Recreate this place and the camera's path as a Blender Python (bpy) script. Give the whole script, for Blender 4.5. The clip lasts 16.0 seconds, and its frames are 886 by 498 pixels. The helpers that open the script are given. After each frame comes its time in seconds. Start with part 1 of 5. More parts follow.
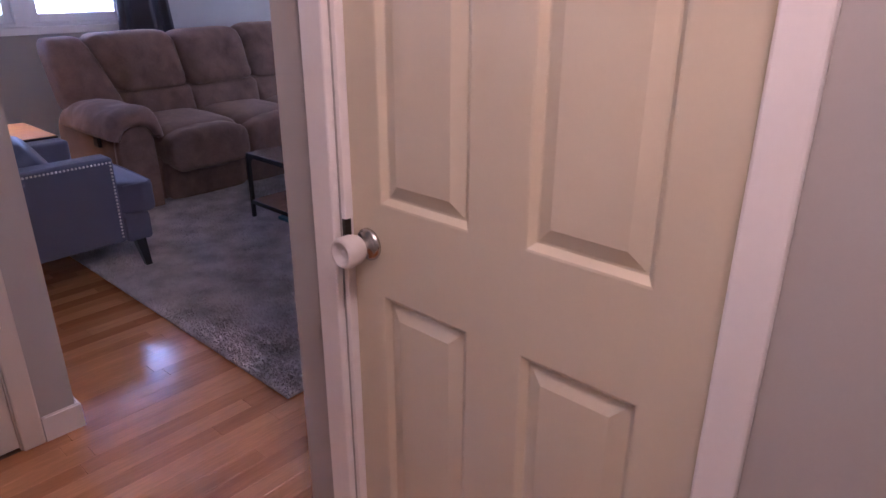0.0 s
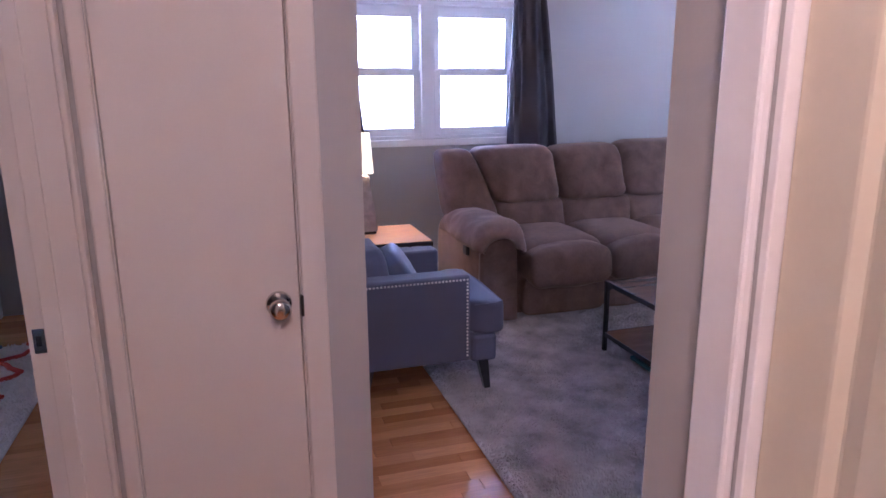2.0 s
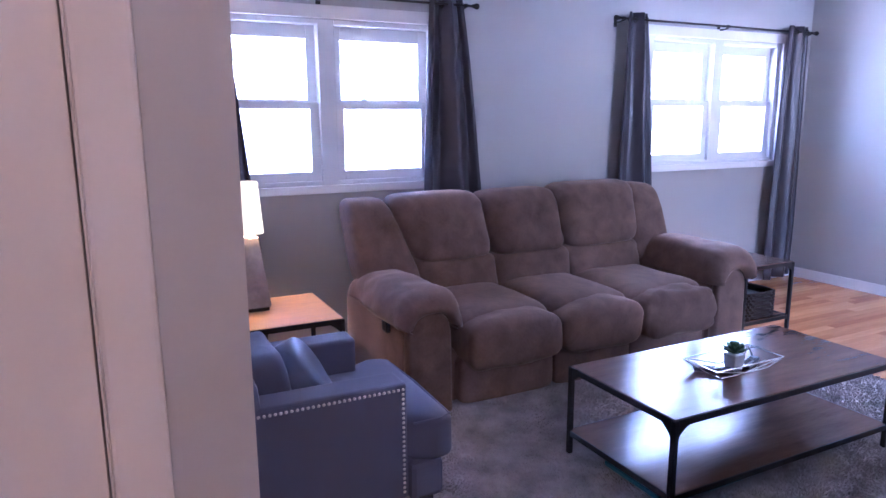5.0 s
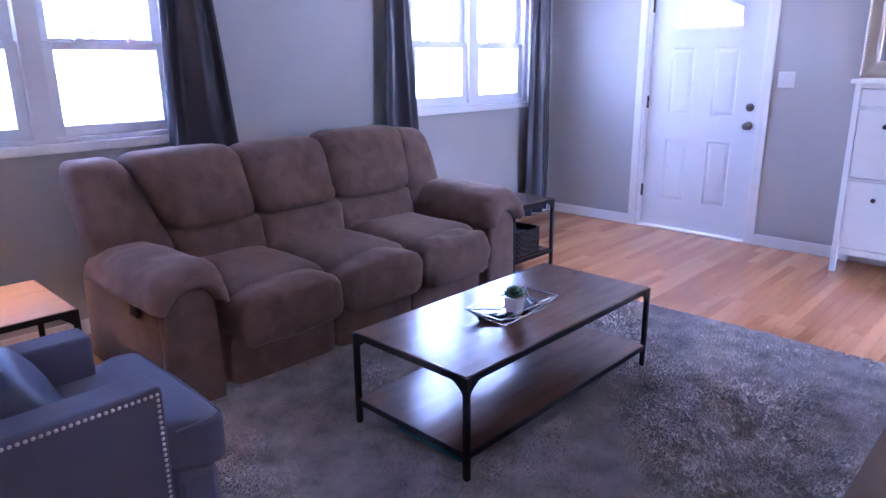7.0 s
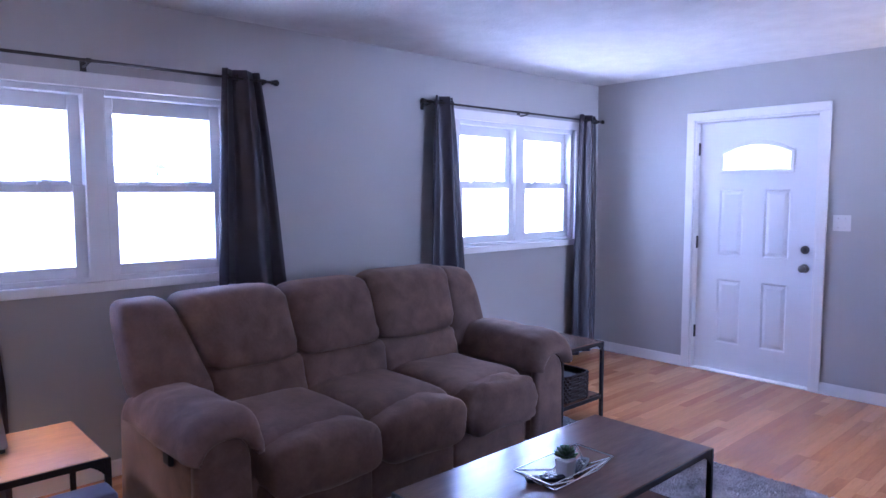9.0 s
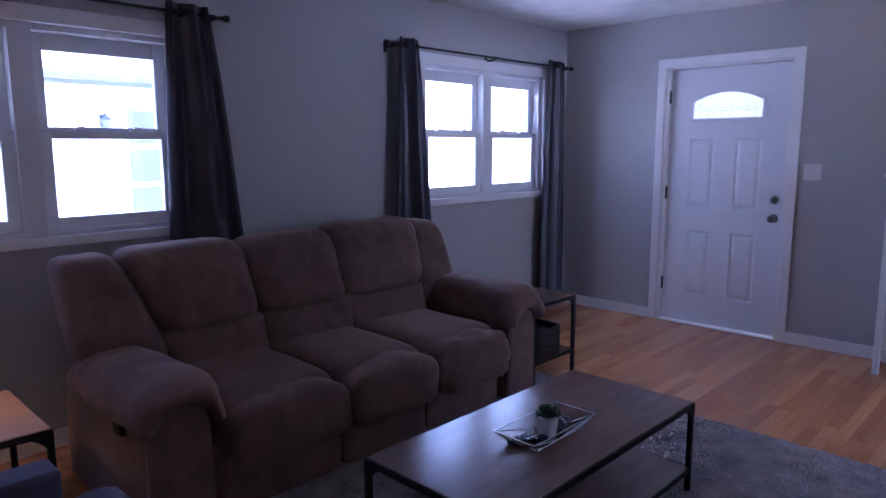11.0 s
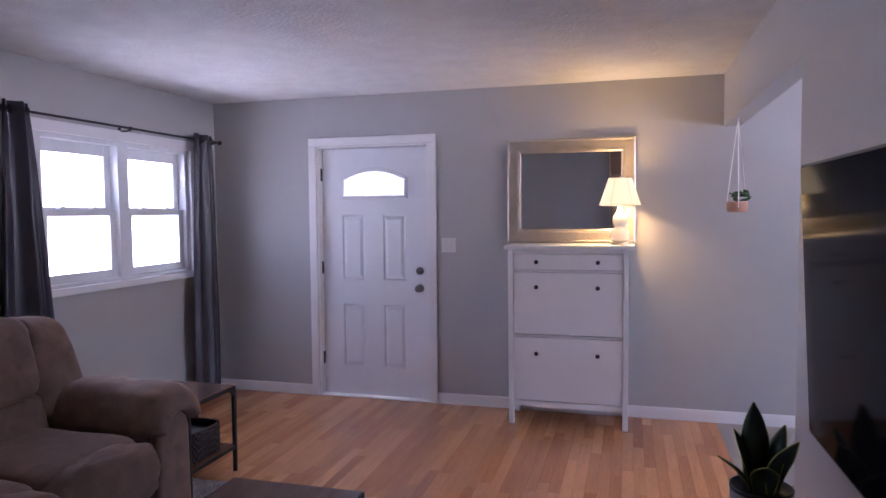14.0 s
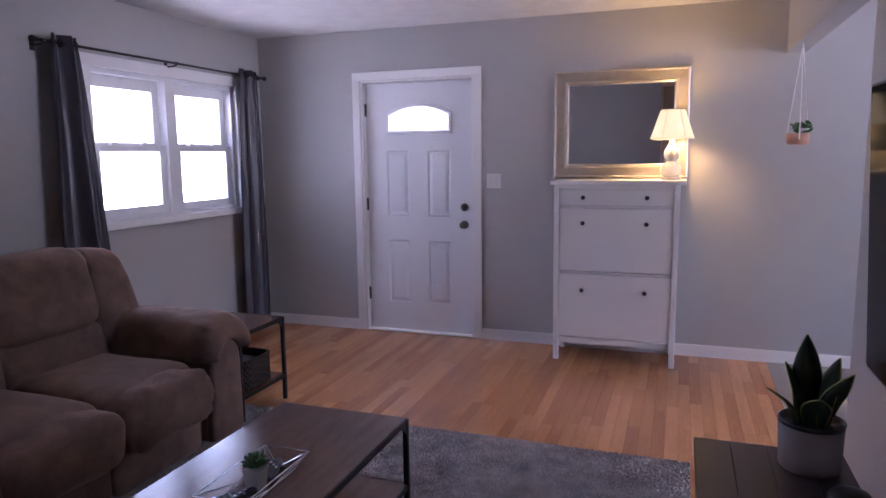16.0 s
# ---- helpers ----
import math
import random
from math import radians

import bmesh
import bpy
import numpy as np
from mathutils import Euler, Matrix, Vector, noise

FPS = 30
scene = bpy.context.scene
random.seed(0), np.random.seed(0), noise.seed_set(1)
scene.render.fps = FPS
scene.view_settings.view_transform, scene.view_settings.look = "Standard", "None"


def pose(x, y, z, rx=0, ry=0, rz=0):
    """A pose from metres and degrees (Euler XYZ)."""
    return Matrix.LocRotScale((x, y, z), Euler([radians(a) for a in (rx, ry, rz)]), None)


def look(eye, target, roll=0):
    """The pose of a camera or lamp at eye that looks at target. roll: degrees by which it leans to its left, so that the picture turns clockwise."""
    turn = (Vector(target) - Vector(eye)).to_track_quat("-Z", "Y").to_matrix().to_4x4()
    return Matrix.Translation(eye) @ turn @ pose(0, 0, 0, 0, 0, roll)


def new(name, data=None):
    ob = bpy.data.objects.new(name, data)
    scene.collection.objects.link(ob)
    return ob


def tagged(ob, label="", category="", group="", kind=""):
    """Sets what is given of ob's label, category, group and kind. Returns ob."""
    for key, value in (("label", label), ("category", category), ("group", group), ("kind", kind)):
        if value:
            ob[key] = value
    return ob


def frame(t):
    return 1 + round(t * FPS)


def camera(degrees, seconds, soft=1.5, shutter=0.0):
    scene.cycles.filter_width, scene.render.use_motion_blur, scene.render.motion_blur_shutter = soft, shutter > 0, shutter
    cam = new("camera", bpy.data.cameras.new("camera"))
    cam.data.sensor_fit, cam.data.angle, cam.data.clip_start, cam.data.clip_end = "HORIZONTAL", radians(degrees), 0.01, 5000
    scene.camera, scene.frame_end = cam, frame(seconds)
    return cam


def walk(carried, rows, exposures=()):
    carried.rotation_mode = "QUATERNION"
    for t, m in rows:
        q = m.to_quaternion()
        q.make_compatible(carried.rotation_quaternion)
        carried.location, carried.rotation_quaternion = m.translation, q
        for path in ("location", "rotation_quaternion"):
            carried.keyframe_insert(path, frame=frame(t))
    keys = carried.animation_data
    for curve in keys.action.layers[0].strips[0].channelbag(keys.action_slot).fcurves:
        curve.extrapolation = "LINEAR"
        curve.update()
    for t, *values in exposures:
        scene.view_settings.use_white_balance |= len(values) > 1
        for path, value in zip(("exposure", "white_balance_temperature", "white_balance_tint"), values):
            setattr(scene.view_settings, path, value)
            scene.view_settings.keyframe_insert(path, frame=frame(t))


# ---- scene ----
cam = camera(66.9, 16.0)
PATH = [
    (0, (5.217, -5.944, 1.349), (3.978, -4.565, 0.597), 0.2),
    (0.5, (5.136, -5.875, 1.358), (3.655, -4.734, 0.648), -0.6),
    (1, (5.081, -5.761, 1.371), (3.366, -4.947, 0.743), -0.7),
    (1.5, (4.990, -5.707, 1.376), (3.179, -5.079, 0.803), -0.8),
    (2, (4.822, -5.696, 1.396), (2.963, -5.125, 0.929), -0.4),
    (2.5, (4.697, -5.665, 1.399), (2.798, -5.229, 0.951), -0.4),
    (3, (4.564, -5.599, 1.41), (2.622, -5.308, 1.027), 0.6),
    (3.5, (4.415, -5.59, 1.405), (2.491, -5.229, 0.997), 0.7),
    (4, (4.257, -5.609, 1.399), (2.39, -5.029, 0.975), -0.1),
    (4.5, (4.096, -5.572, 1.385), (2.268, -4.873, 0.973), -0.7),
    (5, (3.977, -5.534, 1.414), (2.218, -4.66, 1.037), -0.3),
    (5.2, (3.938, -5.519, 1.43), (2.232, -4.543, 1.062), -0.2),
    (7.5, (3.738, -5.364, 1.4), (2.424, -3.955, 0.863), -0.3),
    (8, (3.717, -5.37, 1.462), (2.272, -4.015, 1.187), -1.1),
    (8.2, (3.709, -5.362, 1.482), (2.235, -4.025, 1.28), -0.5),
    (10.5, (3.573, -5.274, 1.469), (2.127, -3.902, 1.314), 0.1),
    (11, (3.506, -5.234, 1.444), (2.133, -3.812, 1.142), -0.1),
    (11.5, (3.488, -5.121, 1.436), (2.123, -3.688, 1.144), -0.2),
    (12, (3.461, -5.058, 1.445), (2.223, -3.525, 1.1), 0.1),
    (12.5, (3.41, -5.059, 1.459), (2.429, -3.342, 1.161), -1.1),
    (13, (3.411, -5.056, 1.47), (2.649, -3.229, 1.185), -1.2),
    (13.5, (3.427, -5.052, 1.497), (2.802, -3.161, 1.316), -1.3),
    (14, (3.439, -5.067, 1.514), (2.904, -3.143, 1.406), -0.5),
    (14.5, (3.455, -5.067, 1.487), (2.979, -3.134, 1.298), -0.7),
    (15, (3.447, -5.054, 1.463), (2.909, -3.145, 1.199), -0.8),
    (15.5, (3.438, -5.044, 1.466), (2.807, -3.166, 1.187), -0.7),
    (16, (3.438, -5.04, 1.465), (2.777, -3.173, 1.187), -0.7),
]
EXPOSURES = [(0.0, 4.25, 5100, 36), (0.5, 4.5, 5100, 35), (1.0, 4.6, 5100, 34), (2.5, 4.78, 4800, 33), (3.0, 4.85, 4720, 33), (3.5, 4.65, 4750, 33), (5.0, 4.7, 4700, 34), (7.5, 4.5, 4650, 34), (8.2, 4.55, 4600, 31), (10.3, 2.9, 4750, 34), (11.0, 2.75, 4750, 34), (12.0, 3.0, 4850, 33), (13.0, 3.45, 5450, 34), (13.5, 3.5, 5550, 34), (14.0, 3.27, 5650, 34), (16.0, 3.16, 5700, 36)]
walk(cam, [(t, look(eye, target, roll)) for t, eye, target, roll in PATH],
     exposures=EXPOSURES)

# ---- world, sun, lights ----
world = bpy.data.worlds.new("overcast_sky")
scene.world = world
world.use_nodes = True
wn = world.node_tree
wn.nodes.clear()
sky = wn.nodes.new("ShaderNodeTexSky")
sky.sky_type = "NISHITA"
sky.sun_disc = False
sky.sun_elevation, sky.sun_rotation = radians(46), radians(8)
sky.air_density, sky.dust_density, sky.ozone_density = 1.0, 3.0, 1.0
bg = wn.nodes.new("ShaderNodeBackground")
bg.inputs["Strength"].default_value = 0.15
wout = wn.nodes.new("ShaderNodeOutputWorld")
wn.links.new(sky.outputs[0], bg.inputs[0])
wn.links.new(bg.outputs[0], wout.inputs[0])


def lamp(name, kind, m, power, colour, **more):
    data = bpy.data.lights.new(name, kind)
    data.energy, data.color = power, colour
    for k, v in more.items():
        if k == "size":
            data.shape, data.size, data.size_y = "RECTANGLE", v[0], v[1]
        elif k == "angle":
            data.angle = radians(v)
        elif k == "radius":
            data.shadow_soft_size = v
    ob = new(name, data)
    ob.matrix_world = m
    return ob


lamp("sun", "SUN", look((0.98, 7.0, 7.3), (0, 0, 0)), 5.0, (1.0, 0.97, 0.94), angle=0.6)
# daylight of the dining end, in its window opening
lamp("dining_daylight", "AREA", look((7.6, -1.6, 1.5), (5, -1.6, 1.2)), 3.4, (0.82, 0.89, 1.0), size=(1.6, 1.1))
# daylight standing in the corner window's opening
lamp("window_daylight", "AREA", look((-0.165, -1.08, 1.545), (1, -1.08, 1.50)), 1.5, (0.80, 0.88, 1.0), size=(1.44, 0.97))
# lamps of the place
lamp("hall_bulb", "POINT", pose(5.20, -5.68, 2.28), 1.65, (1.0, 0.66, 0.45), radius=0.12)
lamp("console_bulb", "POINT", pose(3.375, -0.2, 1.66), 2.1, (1.0, 0.66, 0.24), radius=0.07)
lamp("side_table_bulb", "POINT", pose(0.72, -4.96, 0.965), 1.2, (1.0, 0.60, 0.28), radius=0.04)

# ---- materials ----
def node(nt, kind, **vals):
    n = nt.nodes.new(kind)
    for k, v in vals.items():
        n.inputs[k].default_value = v
    return n


def surface(name, colour, rough=0.6, metal=0.0, vary=0.12, scale=3.0, fine=60.0, bump=0.1, stretch=(1, 1, 1), fine_vary=0.08, per_object=0.0, sheen=0.0, dist=0.002, rough_vary=0.1, contrast=1.0, alt=None):
    """Base colour with broad and fine variation, relief and uneven gloss, in metres."""
    m = bpy.data.materials.new(name)
    m.use_nodes = True
    nt = m.node_tree
    b = nt.nodes["Principled BSDF"]
    tc = nt.nodes.new("ShaderNodeTexCoord")
    mp = nt.nodes.new("ShaderNodeMapping")
    mp.inputs["Scale"].default_value = stretch
    nt.links.new(tc.outputs["Object"], mp.inputs[0])
    n1 = node(nt, "ShaderNodeTexNoise", Scale=scale, Detail=4.0)
    n2 = node(nt, "ShaderNodeTexNoise", Scale=fine, Detail=3.0)
    nt.links.new(mp.outputs[0], n1.inputs["Vector"])
    nt.links.new(mp.outputs[0], n2.inputs["Vector"])
    val = nt.nodes.new("ShaderNodeHueSaturation")
    val.inputs["Color"].default_value = (*colour, 1)
    a = nt.nodes.new("ShaderNodeMath")
    a.operation = "MULTIPLY_ADD"
    a.inputs[1].default_value, a.inputs[2].default_value = vary * 2 * contrast, 1 - vary * contrast
    nt.links.new(n1.outputs["Fac"], a.inputs[0])
    c = nt.nodes.new("ShaderNodeMath")
    c.operation = "MULTIPLY_ADD"
    c.inputs[1].default_value = fine_vary * 2
    nt.links.new(n2.outputs["Fac"], c.inputs[0])
    nt.links.new(a.outputs[0], c.inputs[2])
    last = c
    if per_object:
        oi = nt.nodes.new("ShaderNodeObjectInfo")
        d = nt.nodes.new("ShaderNodeMath")
        d.operation = "MULTIPLY_ADD"
        d.inputs[1].default_value = per_object
        nt.links.new(oi.outputs["Random"], d.inputs[0])
        nt.links.new(c.outputs[0], d.inputs[2])
        last = d
        sh = nt.nodes.new("ShaderNodeVectorMath")
        sh.operation = "ADD"
        sc = nt.nodes.new("ShaderNodeMath")
        sc.operation = "MULTIPLY"
        sc.inputs[1].default_value = 37.0
        nt.links.new(oi.outputs["Random"], sc.inputs[0])
        nt.links.new(tc.outputs["Object"], sh.inputs[0])
        nt.links.new(sc.outputs[0], sh.inputs[1])
        nt.links.new(sh.outputs[0], mp.inputs[0])
    if alt:
        mx = nt.nodes.new("ShaderNodeMix")
        mx.data_type = "RGBA"
        mx.inputs[6].default_value, mx.inputs[7].default_value = (*colour, 1), (*alt, 1)
        nt.links.new(oi.outputs["Random"], mx.inputs[0])
        nt.links.new(mx.outputs[2], val.inputs["Color"])
    nt.links.new(last.outputs[0], val.inputs["Value"])
    nt.links.new(val.outputs[0], b.inputs["Base Color"])
    r = nt.nodes.new("ShaderNodeMath")
    r.operation = "MULTIPLY_ADD"
    r.inputs[1].default_value, r.inputs[2].default_value = rough_vary, rough - rough_vary / 2
    nt.links.new(n1.outputs["Fac"], r.inputs[0])
    nt.links.new(r.outputs[0], b.inputs["Roughness"])
    b.inputs["Metallic"].default_value = metal
    if sheen:
        b.inputs["Sheen Weight"].default_value = sheen
        b.inputs["Sheen Roughness"].default_value = 0.4
    if bump:
        bp = nt.nodes.new("ShaderNodeBump")
        bp.inputs["Strength"].default_value, bp.inputs["Distance"].default_value = bump, dist
        nt.links.new(n2.outputs["Fac"], bp.inputs["Height"])
        nt.links.new(bp.outputs[0], b.inputs["Normal"])
    return m


def glass_material(name, tint=(1, 1, 1), rough=0.0):
    m = bpy.data.materials.new(name)
    m.use_nodes = True
    b = m.node_tree.nodes["Principled BSDF"]
    b.inputs["Base Color"].default_value = (*tint, 1)
    b.inputs["Roughness"].default_value = rough
    b.inputs["Transmission Weight"].default_value = 1.0
    b.inputs["IOR"].default_value = 1.45
    return m


def glow_material(name, colour, strength, base=(0.8, 0.75, 0.65)):
    m = bpy.data.materials.new(name)
    m.use_nodes = True
    b = m.node_tree.nodes["Principled BSDF"]
    b.inputs["Base Color"].default_value = (*base, 1)
    b.inputs["Emission Color"].default_value = (*colour, 1)
    b.inputs["Emission Strength"].default_value = strength
    b.inputs["Roughness"].default_value = 0.8
    return m


WALL = surface("grey_wall_paint", (0.47, 0.46, 0.445), 0.45, vary=0.03, scale=1.5, fine=220, bump=0.12, fine_vary=0.02, dist=0.001)
CEIL = surface("ceiling_texture_paint", (0.70, 0.69, 0.67), 0.85, vary=0.14, scale=7.0, fine=45, bump=0.7, fine_vary=0.05, dist=0.006)
TRIM = surface("white_gloss_trim", (0.86, 0.84, 0.82), 0.35, vary=0.03, scale=4, fine=90, bump=0.05, fine_vary=0.02)
DOORP = surface("off_white_door_paint", (0.68, 0.61, 0.455), 0.4, vary=0.04, scale=2, fine=150, bump=0.08, fine_vary=0.02)
CLOSET = surface("cream_door_paint", (0.73, 0.68, 0.62), 0.45, vary=0.04, scale=2, fine=150, bump=0.08, fine_vary=0.02)
STEEL_DOOR = surface("white_entry_door_paint", (0.82, 0.825, 0.84), 0.4, vary=0.03, scale=3, fine=120, bump=0.06, fine_vary=0.02)
PLANK = surface("oak_laminate", (0.325, 0.130, 0.047), 0.2, vary=0.2, scale=2.5, fine=16, bump=0.03, stretch=(9, 0.8, 1), fine_vary=0.28, per_object=0.05, rough_vary=0.08, contrast=1.6, alt=(0.50, 0.235, 0.092))
PLANK.node_tree.nodes["Principled BSDF"].inputs["Coat Weight"].default_value = 0.35
PLANK.node_tree.nodes["Principled BSDF"].inputs["Coat Roughness"].default_value = 0.12
SUBFLOOR = surface("dark_floor_joint", (0.10, 0.055, 0.03), 0.6)
TILE = surface("grey_vinyl_floor", (0.24, 0.22, 0.20), 0.4, vary=0.2, scale=3, fine=20, stretch=(1, 5, 1))
VINYL = surface("white_vinyl_sash", (0.80, 0.80, 0.80), 0.35, vary=0.02, fine=60, bump=0.02, fine_vary=0.01)
PANE = glass_material("window_glass")
NICKEL = surface("brushed_nickel", (0.55, 0.53, 0.50), 0.25, 1.0, vary=0.06, scale=20, fine=200, bump=0.03)
AGED = surface("aged_nickel", (0.20, 0.185, 0.17), 0.3, 1.0, vary=0.1, scale=25, fine=200, bump=0.03)
BRONZE = surface("dark_bronze_metal", (0.05, 0.045, 0.04), 0.4, 0.8, vary=0.15, scale=12, fine=150, bump=0.05)
SILVER = surface("chrome_knob", (0.62, 0.60, 0.57), 0.18, 1.0, vary=0.05, scale=30, fine=200, bump=0.02)
WHITE_PLASTIC = surface("white_plastic", (0.72, 0.70, 0.68), 0.45, vary=0.03, fine=80, bump=0.02, fine_vary=0.02)
SNOW = surface("pale_ground", (0.80, 0.81, 0.83), 0.9, vary=0.15, scale=0.4, fine=6, bump=0.3)
WHITE_SIDING = surface("white_siding_paint", (0.78, 0.78, 0.79), 0.7, vary=0.04, scale=0.7, fine=15)
SIDING = surface("blue_grey_exterior_paint", (0.115, 0.13, 0.17), 0.7, vary=0.06, scale=0.7, fine=15)
SHINGLE = surface("neighbour_shingle", (0.70, 0.71, 0.74), 0.9, vary=0.2, scale=2, fine=25)
DARKGLASS = surface("dark_window_pane", (0.08, 0.09, 0.115), 0.4, vary=0.1)


# ---- building helpers ----
def part(name, bm, material, parent=None, label="", smooth=False):
    """One mesh object from a bmesh, under a thing or a part."""
    me = bpy.data.meshes.new(name)
    bmesh.ops.recalc_face_normals(bm, faces=bm.faces)
    bm.to_mesh(me)
    bm.free()
    if smooth:
        me.polygons.foreach_set("use_smooth", [True] * len(me.polygons))
    me.materials.append(material)
    ob = new(name, me)
    if parent is not None:
        ob.parent = parent
    if label:
        ob["label"] = label
    return ob


def thing(name, x, y, z, label, category, group="", kind="", rz=0.0):
    ob = new(name)
    ob.empty_display_size = 0.05
    ob.location = (x, y, z)
    ob.rotation_euler = (0, 0, radians(rz))
    return tagged(ob, label, category, group, kind)


def add_box(bm, x0, x1, y0, y1, z0, z1, bevel=0.0, seg=2, m=None):
    mat = Matrix.Translation(((x0 + x1) / 2, (y0 + y1) / 2, (z0 + z1) / 2)) @ Matrix.Diagonal((x1 - x0, y1 - y0, z1 - z0, 1))
    g = bmesh.ops.create_cube(bm, size=1, matrix=mat)
    vs = g["verts"]
    if bevel:
        es = list({e for v in vs for e in v.link_edges})
        r = bmesh.ops.bevel(bm, geom=es, offset=bevel, segments=seg, profile=0.5, affect="EDGES")
        vs = list({v for f in r["faces"] for v in f.verts} | {v for v in vs if v.is_valid})
    if m is not None:
        bmesh.ops.transform(bm, matrix=m, verts=[v for v in vs if v.is_valid])
    return vs


def box(x0, x1, y0, y1, z0, z1, bevel=0.0, seg=2):
    bm = bmesh.new()
    add_box(bm, x0, x1, y0, y1, z0, z1, bevel, seg)
    return bm


def add_lathe(bm, profile, n=24, m=None):
    """A turned body from (radius, height) pairs."""
    rings = []
    for r, z in profile:
        rings.append([bm.verts.new((max(r, 1e-4) * math.cos(2 * math.pi * i / n), max(r, 1e-4) * math.sin(2 * math.pi * i / n), z)) for i in range(n)])
    for a, b in zip(rings, rings[1:]):
        for i in range(n):
            bm.faces.new((a[i], a[(i + 1) % n], b[(i + 1) % n], b[i]))
    bm.faces.new(rings[0][::-1])
    bm.faces.new(rings[-1])
    if m is not None:
        bmesh.ops.transform(bm, matrix=m, verts=[v for r in rings for v in r])


def lathe(profile, n=24, m=None):
    bm = bmesh.new()
    add_lathe(bm, profile, n, m)
    return bm


def add_tube(bm, pts, r, n=8):
    """A round bar along points."""
    pts = [Vector(p) for p in pts]
    rings = []
    for i, p in enumerate(pts):
        d = (pts[min(i + 1, len(pts) - 1)] - pts[max(i - 1, 0)]).normalized()
        up = Vector((0, 0, 1)) if abs(d.z) < 0.95 else Vector((1, 0, 0))
        u = d.cross(up).normalized()
        w = d.cross(u)
        rings.append([bm.verts.new(p + r * (math.cos(2 * math.pi * k / n) * u + math.sin(2 * math.pi * k / n) * w)) for k in range(n)])
    for a, b in zip(rings, rings[1:]):
        for k in range(n):
            bm.faces.new((a[k], a[(k + 1) % n], b[(k + 1) % n], b[k]))
    bm.faces.new(rings[0][::-1])
    bm.faces.new(rings[-1])


def tube(pts, r, n=8):
    bm = bmesh.new()
    add_tube(bm, pts, r, n)
    return bm


def wall_mesh(axis, c0, c1, a0, a1, z0, z1, holes=()):
    """A wall with thickness c0..c1 across the axis, a0..a1 along, with openings (a, b, low, high) through it."""
    bm = bmesh.new()
    cuts = sorted({a0, a1, *[h[0] for h in holes], *[h[1] for h in holes]})
    for p, q in zip(cuts, cuts[1:]):
        mid, spans, z = (p + q) / 2, [], z0
        for h in sorted((h for h in holes if h[0] < mid < h[1]), key=lambda h: h[2]):
            if h[2] > z:
                spans.append((z, h[2]))
            z = h[3]
        if z < z1:
            spans.append((z, z1))
        for lo, hi in spans:
            if axis == "x":
                add_box(bm, c0, c1, p, q, lo, hi)
            else:
                add_box(bm, p, q, c0, c1, lo, hi)
    return bm


def wall(name, axis, c0, c1, a0, a1, z0=0.0, z1=2.46, holes=(), material=None, label="light grey painted interior wall"):
    return tagged(part(name, wall_mesh(axis, c0, c1, a0, a1, z0, z1, holes), material or WALL), label, "wall", kind="structure")


# ---- structure: living room, hall, dining end, bedroom ----
CZ = 2.46
W1, W2 = (-5.03, -3.60, 1.03, 2.00), (-1.80, -0.36, 1.06, 2.03)
wall("wall_west", "x", -0.16, 0.0, -5.50, 0.16, holes=(W1, W2))
wall("wall_north", "y", 0.0, 0.16, 0.0, 7.66, holes=((0.955, 1.915, 0.0, 2.065),))
wall("wall_south", "y", -5.50, -5.392, 0.0, 3.0)
wall("wall_closet", "x", 3.0, 3.143, -6.16, -5.50, holes=((-5.985, -5.56, 0.0, 2.04),), label="light grey hall wall round a linen closet")
tagged(part("wall_closet_return", box(3.0, 3.143, -5.4999, -5.392, 0, CZ), WALL), "light grey painted wall corner beside the closet", "wall", kind="structure")
wall("wall_closet_back", "x", 2.3, 2.36, -6.04, -5.50)
wall("wall_tv", "x", 4.07, 4.18, -5.041, -2.21, label="light grey wall behind the television")
wall("wall_hall_north", "y", -5.161, -5.041, 4.07, 7.66, holes=((4.250, 4.992, 0.0, 2.04),), label="light grey hall wall with a panelled door")
wall("wall_hall_south", "y", -6.16, -6.04, 3.143, 7.66, holes=((3.215, 3.975, 0.0, 2.04),), label="light grey hall wall with the bedroom doorway")
wall("wall_hall_east", "x", 7.54, 7.66, -6.04, -5.161)
tagged(part("header_beam", box(4.07, 4.18, -2.21, 0.0, 2.10, CZ), WALL), "light grey painted header over the dining opening", "header", kind="structure")
wall("wall_dining_south", "y", -4.60, -4.50, 4.18, 7.66)
wall("wall_dining_east", "x", 7.54, 7.66, -4.50, 0.0, holes=((-2.4, -0.8, 0.95, 2.05),))
wall("wall_bedroom_west", "x", 0.0, 0.12, -9.4, -6.16, holes=((-9.2, -8.6, 1.15, 1.9),))
wall("wall_bedroom_south", "y", -9.4, -9.28, 0.12, 5.2)
wall("wall_bedroom_east", "x", 5.2, 5.32, -9.4, -6.16)
wall("wall_bedroom_north", "y", -6.16, -6.04, 0.0, 3.0, label="plain bedroom wall")
tagged(part("ceiling", box(-0.16, 7.66, -9.4, 0.16, CZ, CZ + 0.12), CEIL), "white lightly textured ceiling", "ceiling", kind="structure")

floor = tagged(part("floor", box(-0.16, 7.66, -9.4, 0.16, -0.12, -0.008), SUBFLOOR), "oak laminate strip floor", "floor", kind="structure")
tagged(part("dining_floor", box(4.045, 7.54, -4.5, 0.0, -0.008, 0.002), TILE), "grey vinyl plank floor of the dining end", "floor", kind="structure")


